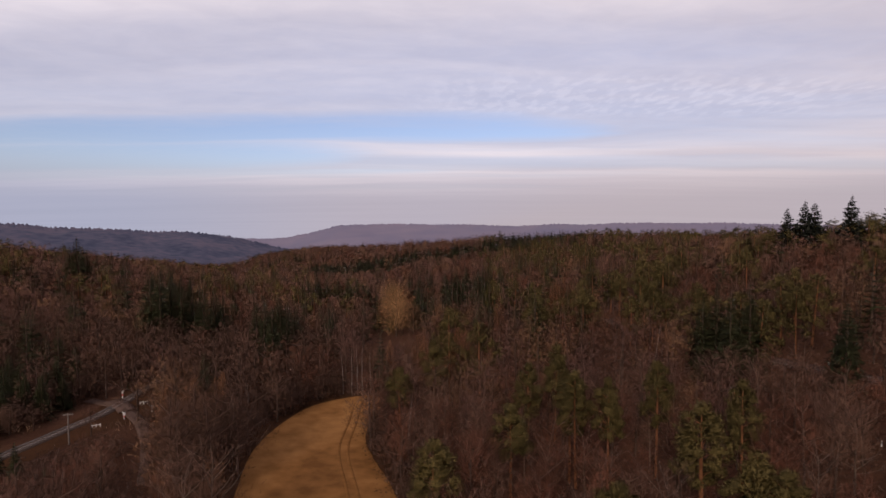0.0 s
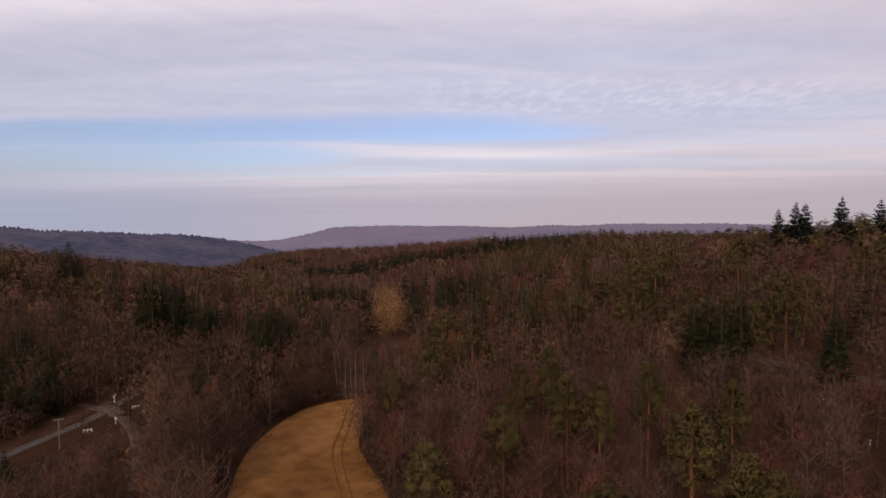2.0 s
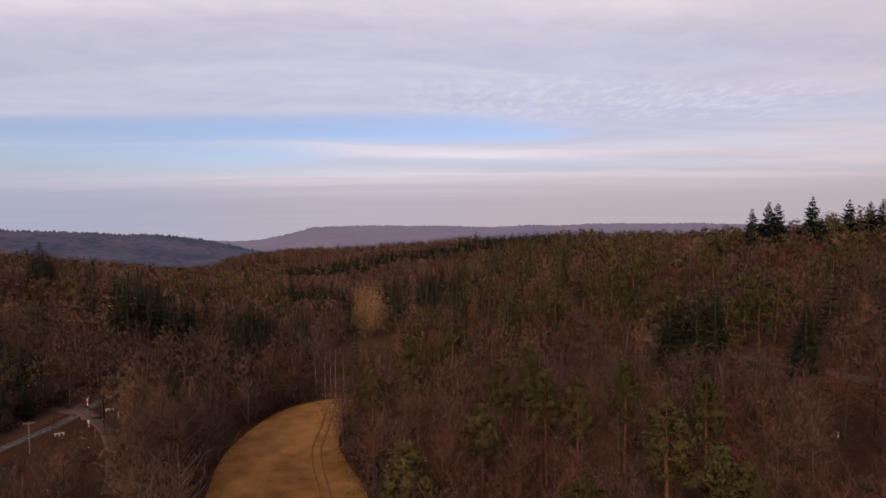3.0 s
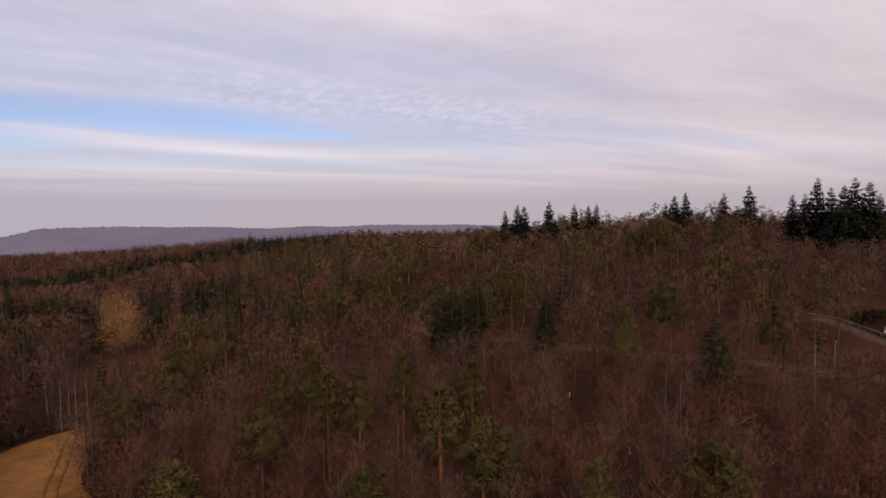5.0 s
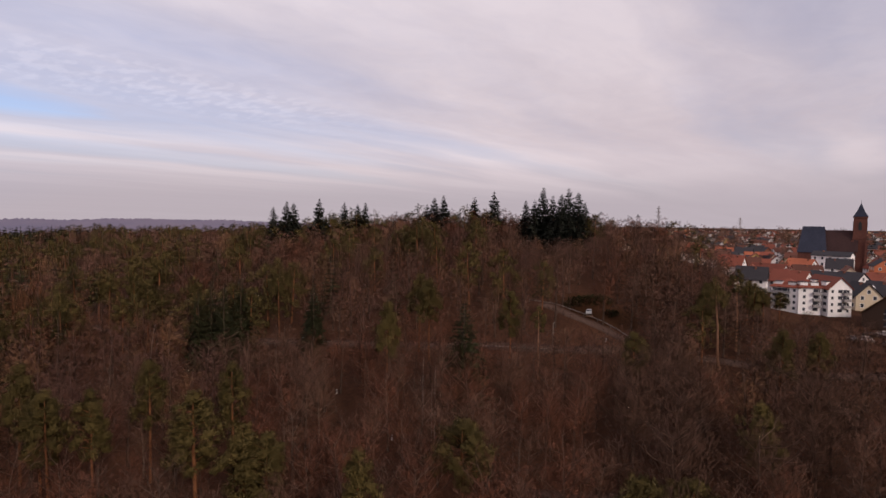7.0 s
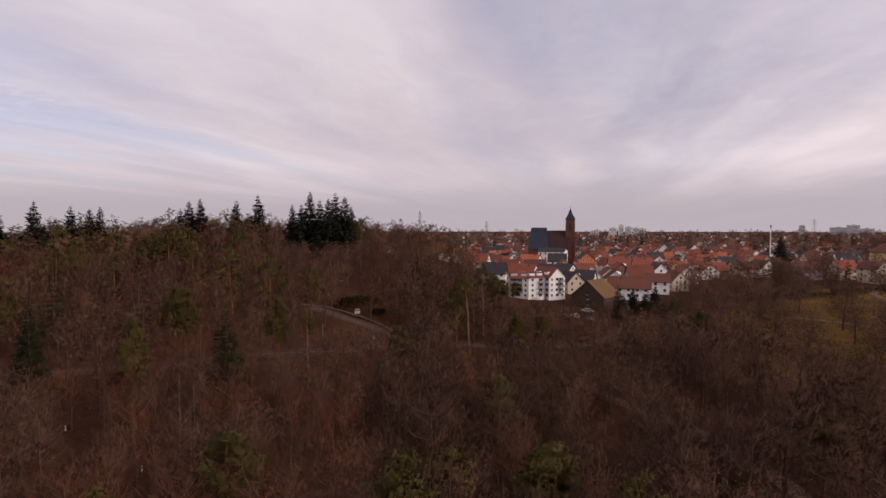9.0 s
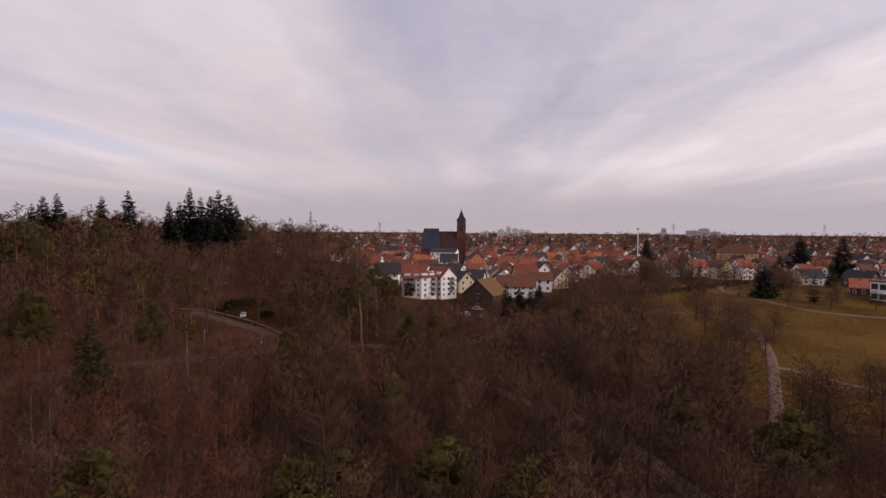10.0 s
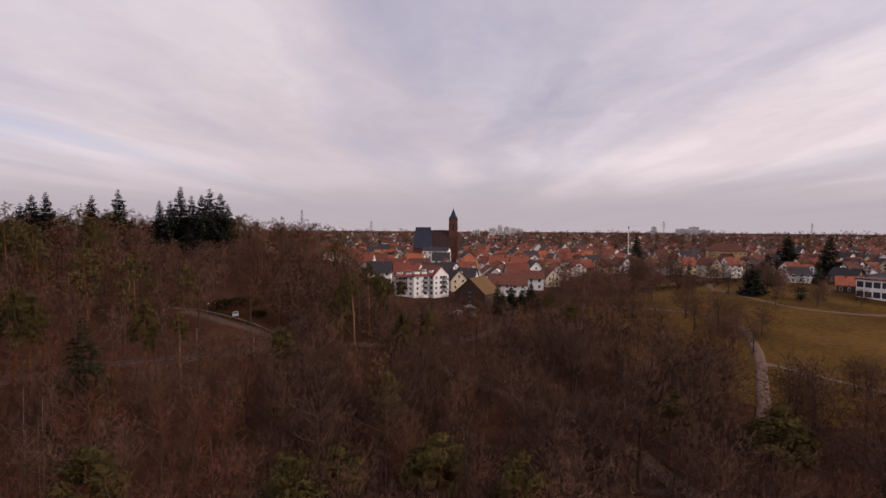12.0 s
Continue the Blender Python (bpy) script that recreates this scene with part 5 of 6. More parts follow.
def apartment_block():
    x, y = 211.5, 17.6
    t = thing("apartment_building", on_ground(x, y, 0, 0.73, 0), "white four-storey apartment building with red hipped roofs and balconies", "apartment building")

    def wing(cx, cy, turn, w, d, h, rise, hip):
        m = pose(cx, cy, 0, 0, 0, turn)
        s = Soup()
        if hip:
            s.box(-w / 2, w / 2, -d / 2, d / 2, -2, h)
        else:
            gable_prism(s, w, d, h, rise)
        part("wall", s.mesh("wall", [WALLS["white"]]), t, m=m)
        s = Soup()
        (hip_roof if hip else gable_roof)(s, w, d, h, rise, 0.6, 0.3)
        rf = part("roof", s.mesh("roof", [ROOFS["red"]]), t, m=m)
        for q in (-0.25, 0.22):
            s = Soup()
            s.box(-1.5, 1.5, -1.2, 1.4, 0, 1.7, 0)
            s.box(-1.7, 1.7, -1.4, 1.4, 1.7, 1.9, 1)
            dm = part("dormer", s.mesh("dormer", [WALLS["white"], ROOFS["dark"]]), rf, m=pose(w * q, -d * 0.3, h + rise * 0.22))
        st = 4 if h > 9.5 else 3
        for k in range(st):
            z = k * h / st + 0.9
            for a, span, off in ((0, w, -d / 2), (90, d, -w / 2), (270, d, -w / 2)):
                n = int(span / 3.1)
                for i in range(n):
                    q = (i + 0.5) / n * span - span / 2
                    w2 = WIN_BIG if i % 2 else WIN
                    f = part("window", w2[0], t, m=m @ pose(0, 0, 0, 0, 0, a) @ pose(q, off, z))
                    part("pane", w2[1], f, "dark glass pane")
        return m

    def balcony(m, x0, w, y, z):
        s = Soup()
        s.box(x0 - w / 2, x0 + w / 2, y - 1.5, y, z, z + 0.18)
        b = part("balcony", s.mesh("balcony", [CONCRETE]), t, m=m)
        s = Soup()
        s.box(x0 - w / 2, x0 + w / 2, y - 1.5, y - 1.42, z + 0.18, z + 1.1)
        s.box(x0 - w / 2, x0 - w / 2 + 0.08, y - 1.42, y, z + 0.18, z + 1.1)
        s.box(x0 + w / 2 - 0.08, x0 + w / 2, y - 1.42, y, z + 0.18, z + 1.1)
        part("railing", s.mesh("railing", [WALLS["grey"]]), b, "light grey railing panel")
        s = Soup()
        s.box(x0 - w / 2 + 0.4, x0 + w / 2 - 0.4, y - 0.06, y + 0.02, z + 0.2, z + 2.3)
        part("balcony_door", s.mesh("balcony_door", [GLASS]), b, "wide dark glass door")

    a = wing(-2, 6.5, -97, 11, 11, 10.6, 3.6, True)     # front towards the valley
    c = wing(-2.5, 0, -62, 9, 9, 11.0, 3.4, True)     # corner
    b = wing(3.5, -7.5, 222, 15, 10.5, 11.2, 4.8, False)   # gabled wing
    for k in range(3):
        balcony(a, -1.5, 7.4, -5.5, 2.7 + k * 2.65)
        balcony(c, 2.6, 3.2, -4.5, 2.8 + k * 2.75)
        balcony(b @ pose(0, 0, 0, 0, 0, 90), 2.4, 3.0, -7.5, 2.9 + k * 2.8)
    HOUSE_SPOTS.append((x, y, 17))


def church():
    x, y = polar(86.95, 400)
    t = thing("church", on_ground(x, y, 92, 1, 0), "red sandstone church with a spired tower and a steep slate roof", "church")
    # local x runs along the nave; the tower stands at its south end, the tall choir at its north end
    s = Soup()
    s.box(-3.2, 3.2, -3.2, 3.2, -1, 35.0)
    for z in (12, 22, 34.2):
        s.box(-3.45, 3.45, -3.45, 3.45, z, z + 0.6)
    for sx in (-1, 1):
        for sy in (-1, 1):
            s.box(sx * 3.2 - 0.6, sx * 3.2 + 0.6, sy * 3.2 - 0.6, sy * 3.2 + 0.6, -1, 21)
    tw = part("tower", s.mesh("tower", [SANDSTONE]), t, m=pose(-11, 0, 0))
    s = Soup()
    s.add([(-3.6, -3.6, 35), (3.6, -3.6, 35), (3.6, 3.6, 35), (-3.6, 3.6, 35), (-1.9, -1.9, 38.0), (1.9, -1.9, 38.0), (1.9, 1.9, 38.0), (-1.9, 1.9, 38.0), (0, 0, 43.2)],
          [(0, 1, 5, 4), (1, 2, 6, 5), (2, 3, 7, 6), (3, 0, 4, 7), (4, 5, 8), (5, 6, 8), (6, 7, 8), (7, 4, 8), (3, 2, 1, 0)])
    s.tube([(0, 0, 43.0), (0, 0, 44.6)], (0.12, 0.06), 5)
    part("spire", s.mesh("spire", [SLATE]), tw, "dark slate spire")
    s = Soup()
    s.box(-0.8, 0.8, -0.15, 0.05, 0, 4.0)
    s.add([(-0.8, -0.15, 4), (0.8, -0.15, 4), (0, -0.15, 5.2), (-0.8, 0.05, 4), (0.8, 0.05, 4), (0, 0.05, 5.2)], [(0, 1, 2), (3, 5, 4), (0, 2, 5, 3), (1, 4, 5, 2)])
    me = s.mesh("belfry_opening", [TYRE])
    for a in range(4):
        part("belfry_opening", me, tw, m=pose(0, 0, 0, 0, 0, a * 90) @ pose(0, -3.22, 27.0))
    s = Soup()
    gable_prism(s, 20, 13, 15, 11.4)
    part("nave_wall", s.mesh("nave_wall", [SANDSTONE]), t, m=pose(0, 0, 0))
    s = Soup()
    gable_roof(s, 20, 13, 15, 11.4, 0.5, 0.35)
    part("nave_roof", s.mesh("nave_roof", [NAVE_TILES]), t, "dark maroon tiled roof")
    s = Soup()
    s.box(-0.7, 0.7, -0.15, 0.05, 0, 7)
    me = s.mesh("nave_window", [GLASS])
    for i in range(5):
        for a in (0, 180):
            part("nave_window", me, t, m=pose(0, 0, 0, 0, 0, a) @ pose(-7 + i * 3.5, -6.53, 5))
    s = Soup()
    s.box(4.5, 18.5, -8.5, 8.5, -1, 13)
    part("choir_wall", s.mesh("choir_wall", [SANDSTONE]), t)
    s = Soup()
    hip_roof(s, 14, 17, 13, 15.6, 0.4, 0.3, hip=0.2)
    part("choir_roof", s.mesh("choir_roof", [SLATE]), t, "tall blue slate roof", m=pose(11.5, 0, 0))
    HOUSE_SPOTS.append((x, y, 14))


def school():
    x, y = polar(128.6, 284)
    t = thing("school_building", on_ground(x, y, 26, 1, 0), "white flat-roofed two-storey building with a grid of dark windows", "building")
    s = Soup()
    s.box(-14, 14, -6, 6, -1, 8.2)
    part("wall", s.mesh("wall", [WALLS["white"]]), t)
    s = Soup()
    s.box(-14.5, 14.5, -6.5, 6.5, 8.2, 8.7)
    part("roof", s.mesh("roof", [ROOFS["brown"]]), t)
    for k in range(2):
        for a, n, off, span in ((0, 9, -6, 28), (180, 9, -6, 28), (90, 4, -14, 12), (270, 4, -14, 12)):
            for i in range(n):
                f = part("window", WIN_TALL[0], t, m=pose(0, 0, 0, 0, 0, a) @ pose((i + 0.5) / n * span - span / 2, off, 0.9 + k * 4.0))
                part("pane", WIN_TALL[1], f, "dark glass pane")
    HOUSE_SPOTS.append((x, y, 18))


def tower_blocks():
    """Tall flats and long blocks at the far side of the town."""
    for az, d, w, h, tone in ((92.4, 1500, 20, 27, "white"), (93.2, 1520, 14, 35, "white"), (93.9, 1540, 18, 30, "white"), (94.6, 1480, 16, 27, "white"), (95.2, 1600, 22, 25, "white"),
                              (90.6, 1450, 22, 20, "white"), (111.3, 1800, 40, 27, "white"), (112.3, 1850, 30, 33, "white"), (113.2, 1800, 34, 24, "white"), (108.7, 1650, 14, 32, "white")):
        x, y = polar(az, d)
        t = thing("tower_block", on_ground(x, y, -az, 1, 0), f"{WORDS[tone]} block of flats at the edge of the town", "building", "distant flats")
        s = Soup()
        s.box(-w / 2, w / 2, -7, 7, -2, h)
        part("wall", s.mesh("wall", [WALLS[tone]]), t)
        s = Soup()
        s.box(-w / 2 - 0.4, w / 2 + 0.4, -7.4, 7.4, h, h + 0.8)
        s.box(-2.5, 2.5, -2, 2, h + 0.8, h + 3.2)
        part("roof", s.mesh("roof", [CONCRETE]), t)
        s = Soup()
        s.box(-w / 2 + 1, w / 2 - 1, -0.1, 0.02, 0, 1.5)
        me = s.mesh("window_band", [GLASS])
        for k in range(int(h / 3.2)):
            part("window_band", me, t, m=pose(0, -7, 1.2 + k * 3.2))


def masts():
    def lattice(az, d, h, wide, name, label):
        x, y = polar(az, d)
        t = thing(name, on_ground(x, y, az, 1, 0), label, "mast")
        s = Soup()
        for sx, sy in ((-1, -1), (1, -1), (1, 1), (-1, 1)):
            s.tube([(sx * wide, sy * wide, 0), (sx * wide * 0.18, sy * wide * 0.18, h)], (0.35, 0.2), 4)
        part("mast_frame", s.mesh("mast_frame", [METAL]), t)
        for k in range(3):
            s = Soup()
            z, r = h * (0.72 + 0.1 * k), wide * (2.2 - 0.35 * k)
            s.box(-r, r, -0.25, 0.25, z, z + 0.5)
            part("cross_arm", s.mesh("cross_arm", [METAL]), t)
    lattice(109.6, 1500, 48, 4, "pylon", "grey lattice power pylon beyond the town")
    lattice(72.3, 900, 58, 2.5, "pylon", "grey lattice power pylon beyond the town")
    lattice(79.4, 1300, 45, 3, "pylon", "grey lattice power pylon beyond the town")
    lattice(121.8, 1700, 44, 4, "pylon", "grey lattice power pylon beyond the town")
    for az, d, h in ((106.6, 470, 31.0), (3.0, 2300, 40.0), (26.6, 1300, 44.0)):
        x, y = polar(az, d)
        t = thing("tall_mast", on_ground(x, y, 0, 1, 0.3), "slender white mast above the treetops", "mast")
        s = Soup()
        s.tube([(0, 0, 0), (0, 0, h * 0.6), (0, 0, h)], (0.3 + d / 3600, 0.26 + d / 3600, 0.2 + d / 4600), 8)
        part("shaft", s.mesh("shaft", [WHITE]), t)
        s = Soup()
        s.tube([(0, 0, h - 2), (0, 0, h)], (0.4 + d / 3200, 0.4 + d / 3200), 8)
        part("head", s.mesh("head", [METAL]), t)


def fill_town():
    """The other houses, in rows along streets; far ones in one mesh."""
    rng = np.random.default_rng(77)
    spots = []
    ca, sa = math.cos(radians(14)), math.sin(radians(14))
    for i in range(-90, 170):
        for j in range(-140, 140):
            gx, gy = i * 14 + (i // 2) * 6 + rng.uniform(-3, 3), j * 13.5 + (j // 5) * 6 + rng.uniform(-3, 3)
            x, y = gx * ca - gy * sa + 200, gx * sa + gy * ca
            d, az = math.hypot(x, y), math.degrees(math.atan2(x, y))
            if x < 120 or d > 2100 or az < 68 or az > 137 or not in_town(np.array(x), np.array(y)):
                continue
            if d < 238 and az < 101 or inside(LAWN_EDGE, x, y) or rng.random() < 0.16 + 0.3 * (d > 700) + 0.3 * (d > 1100):
                continue
            if any((x - a) ** 2 + (y - b) ** 2 < (r + 7.5) ** 2 for a, b, r in HOUSE_SPOTS):
                continue
            spots.append((d, x, y))
    spots.sort()
    far = {}
    wn, rn = ("white", "cream", "grey", "ochre", "brick"), ("red", "orange", "brown", "dark")
    n_near = 0
    TREES = []
    for n, (d, x, y) in enumerate(spots):
        az = math.degrees(math.atan2(x, y))
        if rng.random() < (0.08 if az < 100 else 0.24) + 0.20 * (d > 500):
            TREES.append((x, y))
            continue
        turn = 14 + rng.choice((0, 90)) + rng.normal(0, 6)
        w, dd = rng.uniform(8.5, 13), rng.uniform(7.5, 9.5)
        h = rng.choice((3.2, 4.4, 5.2, 5.8, 7.6), p=(0.12, 0.28, 0.28, 0.2, 0.12))
        rise = dd / 2 * rng.uniform(0.75, 1.1)
        warm = az < 101
        wall = rng.choice(wn, p=(0.60, 0.18, 0.10, 0.05, 0.07))
        roof = rng.choice(rn, p=(0.40, 0.18, 0.24, 0.18) if warm and d < 620 else ((0.32, 0.10, 0.34, 0.24) if d < 500 else (0.26, 0.05, 0.41, 0.28)))
        if n_near < 215:
            house(x, y, turn, w, dd, h, rise, wall, roof, 1 if h < 4 else (2 if h < 7 else 3), 2 if n_near < 18 else 1, rng)
            n_near += 1
            continue
        s = far.setdefault("s", Soup())
        a = radians(turn)
        z = float(ground(x, y))
        t = Soup()
        gable_prism(t, w, dd, h, rise, wn.index(wall))
        gable_roof(t, w, dd, h, rise, 0.5, 0.3, 5 + rn.index(roof))
        for k in range(0 if d > 620 else (1 if h < 4 else 2)):
            for q in (-0.3, 0, 0.3):
                t.box(w * q - 0.6, w * q + 0.6, -dd / 2 - 0.05, dd / 2 + 0.05, 1 + k * 2.7, 2.4 + k * 2.7, 9)
                if q:
                    t.box(-w / 2 - 0.05, w / 2 + 0.05, dd * q - 0.6, dd * q + 0.6, 1 + k * 2.7, 2.4 + k * 2.7, 9)
        t.box(0.5, 1.2, 0.3, 1.0, h + rise * 0.6, h + rise + 1.0, 4)
        v = np.concatenate(t.v)
        v = np.stack([v[:, 0] * math.cos(a) - v[:, 1] * math.sin(a) + x, v[:, 0] * math.sin(a) + v[:, 1] * math.cos(a) + y, v[:, 2] + z], 1)
        base = s.n
        s.v.append(v)
        s.f.extend(tuple(i + base for i in f) for f in t.f)
        s.m.extend(t.m)
        s.n += len(v)
    if far:
        tagged(new("distant_houses", far["s"].mesh("distant_houses", [WALLS[k] for k in wn] + [ROOFS[k] for k in rn] + [GLASS])),
               "distant town of white houses with red roofs", "houses", kind="stuff")
    # trees between the houses
    rows = {}
    for x, y in TREES:
        for _ in range(2):
            rows.setdefault("spruce" if rng.random() < 0.42 else "bare", []).append((x + rng.normal(0, 4), y + rng.normal(0, 4)))
    for d, x, y in spots:
        if rng.random() < ((0.12 if d < 500 else 0.08) if x * 0.18 + y > 0 else (0.5 if d < 500 else 0.25)):
            rows.setdefault("bare" if rng.random() < 0.8 else "spruce", []).append((x + 8.5 + rng.normal(0, 1), y + 8 + rng.normal(0, 1)))
    for k in range(70):
        a = rng.uniform(99, 124)
        r = np.interp(a, TOWN_AZ, TOWN_D) + rng.uniform(-18, 6)
        x, y = polar(a, r)
        if not any((x - p) ** 2 + (y - q) ** 2 < (s + 1) ** 2 for p, q, s in HOUSE_SPOTS):
            rows.setdefault("bare" if rng.random() < 0.88 else "spruce", []).append((x, y))
    for k in range(620):
        x, y = polar(rng.uniform(74, 134), rng.uniform(560, 1950))
        rows.setdefault("tall" if rng.random() < 0.6 else "tall spruce", []).append((x, y))
    for kind, pts in rows.items():
        tall, kind = kind.startswith("tall"), ("spruce" if "spruce" in kind else "bare")
        k = K[kind]
        shaped = []
        for x, y in pts:
            shape = (k.mid if math.hypot(x, y) < 250 else (k.far if math.hypot(x, y) < 330 else k.least))[int(rng.integers(0, 3))]
            q = (rng.uniform(16, 27) if tall else rng.uniform(7, 14)) / k.height
            shaped.append((shape, x, y, float(ground(x, y)) - 0.2, q * rng.uniform(1.0, 1.35), q, rng.uniform(0, 6.28)))
        me = gather("garden_trees", shaped, (k.bark, k.crowns[1 % len(k.crowns)]))
        tagged(new("garden_trees", me), "leafless garden trees between the houses" if kind == "bare" else "dark conifers between the houses", "trees", kind="stuff")


apartment_block()
church()
school()
special_houses()
tower_blocks()
masts()
fill_town()


# ---- crossing, road furniture, car, hedge ----
def telegraph_pole(x, y, h, turn):
    t = thing("telegraph_pole", on_ground(x, y, turn), "weathered wooden telegraph pole with a crossarm", "pole", "poles along the railway")
    s = Soup()
    s.tube([(0, 0, 0), (0, 0, h)], (0.17, 0.12), 8)
    part("pole", s.mesh("pole", [POLE]), t)
    s = Soup()
    s.box(-0.95, 0.95, -0.07, 0.07, h - 0.45, h - 0.25)
    arm = part("crossarm", s.mesh("crossarm", [POLE]), t)
    s = Soup()
    s.tube([(0, 0, 0), (0, 0, 0.22)], (0.07, 0.05), 6)
    me = s.mesh("insulator", [POLE])
    for q in (-0.85, -0.45, 0.45, 0.85):
        part("insulator", me, arm, m=pose(q, 0, h - 0.25))


telegraph_pole(-80.5, 112, 7.0, 20)
telegraph_pole(-79.5, 150, 7.0, 10)


def crossing_post(x, y, h, turn):
    t = thing("crossing_post", on_ground(x, y, turn), "white level-crossing post with a red band", "post", "posts at the level crossing")
    s = Soup()
    s.tube([(0, 0, 0), (0, 0, h)], (0.14, 0.14), 8)
    part("post", s.mesh("post", [WHITE]), t)
    s = Soup()
    s.tube([(0, 0, h * 0.45), (0, 0, h * 0.62)], (0.16, 0.16), 8)
    part("band", s.mesh("band", [RED]), t, "red reflective band")
    s = Soup()
    for q in (-1, 1):
        s.add([(-0.38, -0.17, h - 0.05 - 0.26 * q), (-0.30, -0.17, h - 0.2 - 0.26 * q + 0.0), (0.38, -0.17, h - 0.05 + 0.26 * q), (0.30, -0.17, h + 0.1 + 0.26 * q),
               (-0.38, -0.12, h - 0.05 - 0.26 * q), (-0.30, -0.12, h - 0.2 - 0.26 * q), (0.38, -0.12, h - 0.05 + 0.26 * q), (0.30, -0.12, h + 0.1 + 0.26 * q)],
              [(0, 1, 2, 3), (7, 6, 5, 4), (0, 4, 5, 1), (2, 6, 7, 3)])
    part("cross_sign", s.mesh("cross_sign", [WHITE]), t, "white crossed boards")


crossing_post(-87, 142, 2.2, 35)
crossing_post(-77, 126, 1.7, 215)
crossing_post(-73, 131, 1.7, 215)


def barrier(x, y, turn):
    t = thing("barrier", on_ground(x, y, turn), "low white wooden barrier beside the crossing", "barrier", "barriers at the level crossing")
    s = Soup()
    s.box(-0.9, 0.9, -0.05, 0.05, 0.75, 0.90)
    part("rail", s.mesh("rail", [WHITE]), t)
    s = Soup()
    s.box(-0.06, 0.06, -0.06, 0.06, 0, 1.0)
    me = s.mesh("post", [WHITE])
    for q in (-0.8, 0, 0.8):
        part("post", me, t, m=pose(q, 0.1, 0))


barrier(-80.5, 121, 30)
barrier(-78.5, 137, 20)


def guardrail(pts, name="guardrail"):
    line = curve_through(pts, 2.0)
    t = thing(name, Matrix(), "pale galvanised guardrail along the road", "guardrail", "guardrails")
    z = ground(line[:, 0], line[:, 1])
    d = np.gradient(line, axis=0)
    nrm = np.stack([-d[:, 1], d[:, 0]], 1) / np.linalg.norm(d, axis=1)[:, None]
    s = Soup()
    prof = ((0.0, 0.55), (0.05, 0.62), (0.0, 0.70), (0.05, 0.78), (0.0, 0.86))
    v = np.concatenate([np.column_stack([line + nrm * o, z + dz + 0.15]) for o, dz in prof])
    k = len(line)
    s.add(v, [(a * k + i, a * k + i + 1, (a + 1) * k + i + 1, (a + 1) * k + i) for a in range(4) for i in range(k - 1)])
    part("beam", s.mesh("beam", [METAL]), t)
    p = Soup()
    p.box(-0.06, 0.06, -0.06, 0.06, -0.1, 0.95)
    me = p.mesh("post", [METAL])
    for i in range(0, k, 2):
        part("post", me, t, m=pose(line[i, 0] - nrm[i, 0] * 0.08, line[i, 1] - nrm[i, 1] * 0.08, z[i]))


guardrail(((77, 146), (84, 127), (92, 112)))
guardrail(((144.5, 49), (149.0, 60), (149.2, 73), (147.5, 84)))
guardrail(((108.5, 79), (117, 68), (124, 59)))


def marker_post(x, y):
    t = thing("marker_post", on_ground(x, y, 30), "white roadside marker post with a black band", "post", "marker posts")
    s = Soup()
    s.tube([(0, 0, 0), (0, 0, 1.15)], (0.11, 0.09), 6)
    part("post", s.mesh("post", [WHITE]), t)
    s = Soup()
    s.tube([(0, 0, 0.75), (0, 0, 0.95)], (0.12, 0.115), 6)
    part("band", s.mesh("band", [TYRE]), t, "black band")


for q in ((91, 124), (139, 55), (80, 152), (131, -83.5), (69, 66), (74, 88)):
    marker_post(*q)


def wooden_post(x, y, h):
    t = thing("road_post", on_ground(x, y, 0), "pale bare wooden post beside the road", "post", "posts along the road")
    s = Soup()
    s.tube([(0, 0, 0), (0, 0, h)], (0.14, 0.11), 8)
    part("pole", s.mesh("pole", [POLE]), t)
    # the small metal arm on top of the plain post is added
    s = Soup()
    s.box(-0.12, 0.5, -0.1, 0.1, h - 0.1, h + 0.05)
    part("lamp_head", s.mesh("lamp_head", [METAL]), t)


wooden_post(79, 140, 5.5)
wooden_post(126, 64, 6.0)


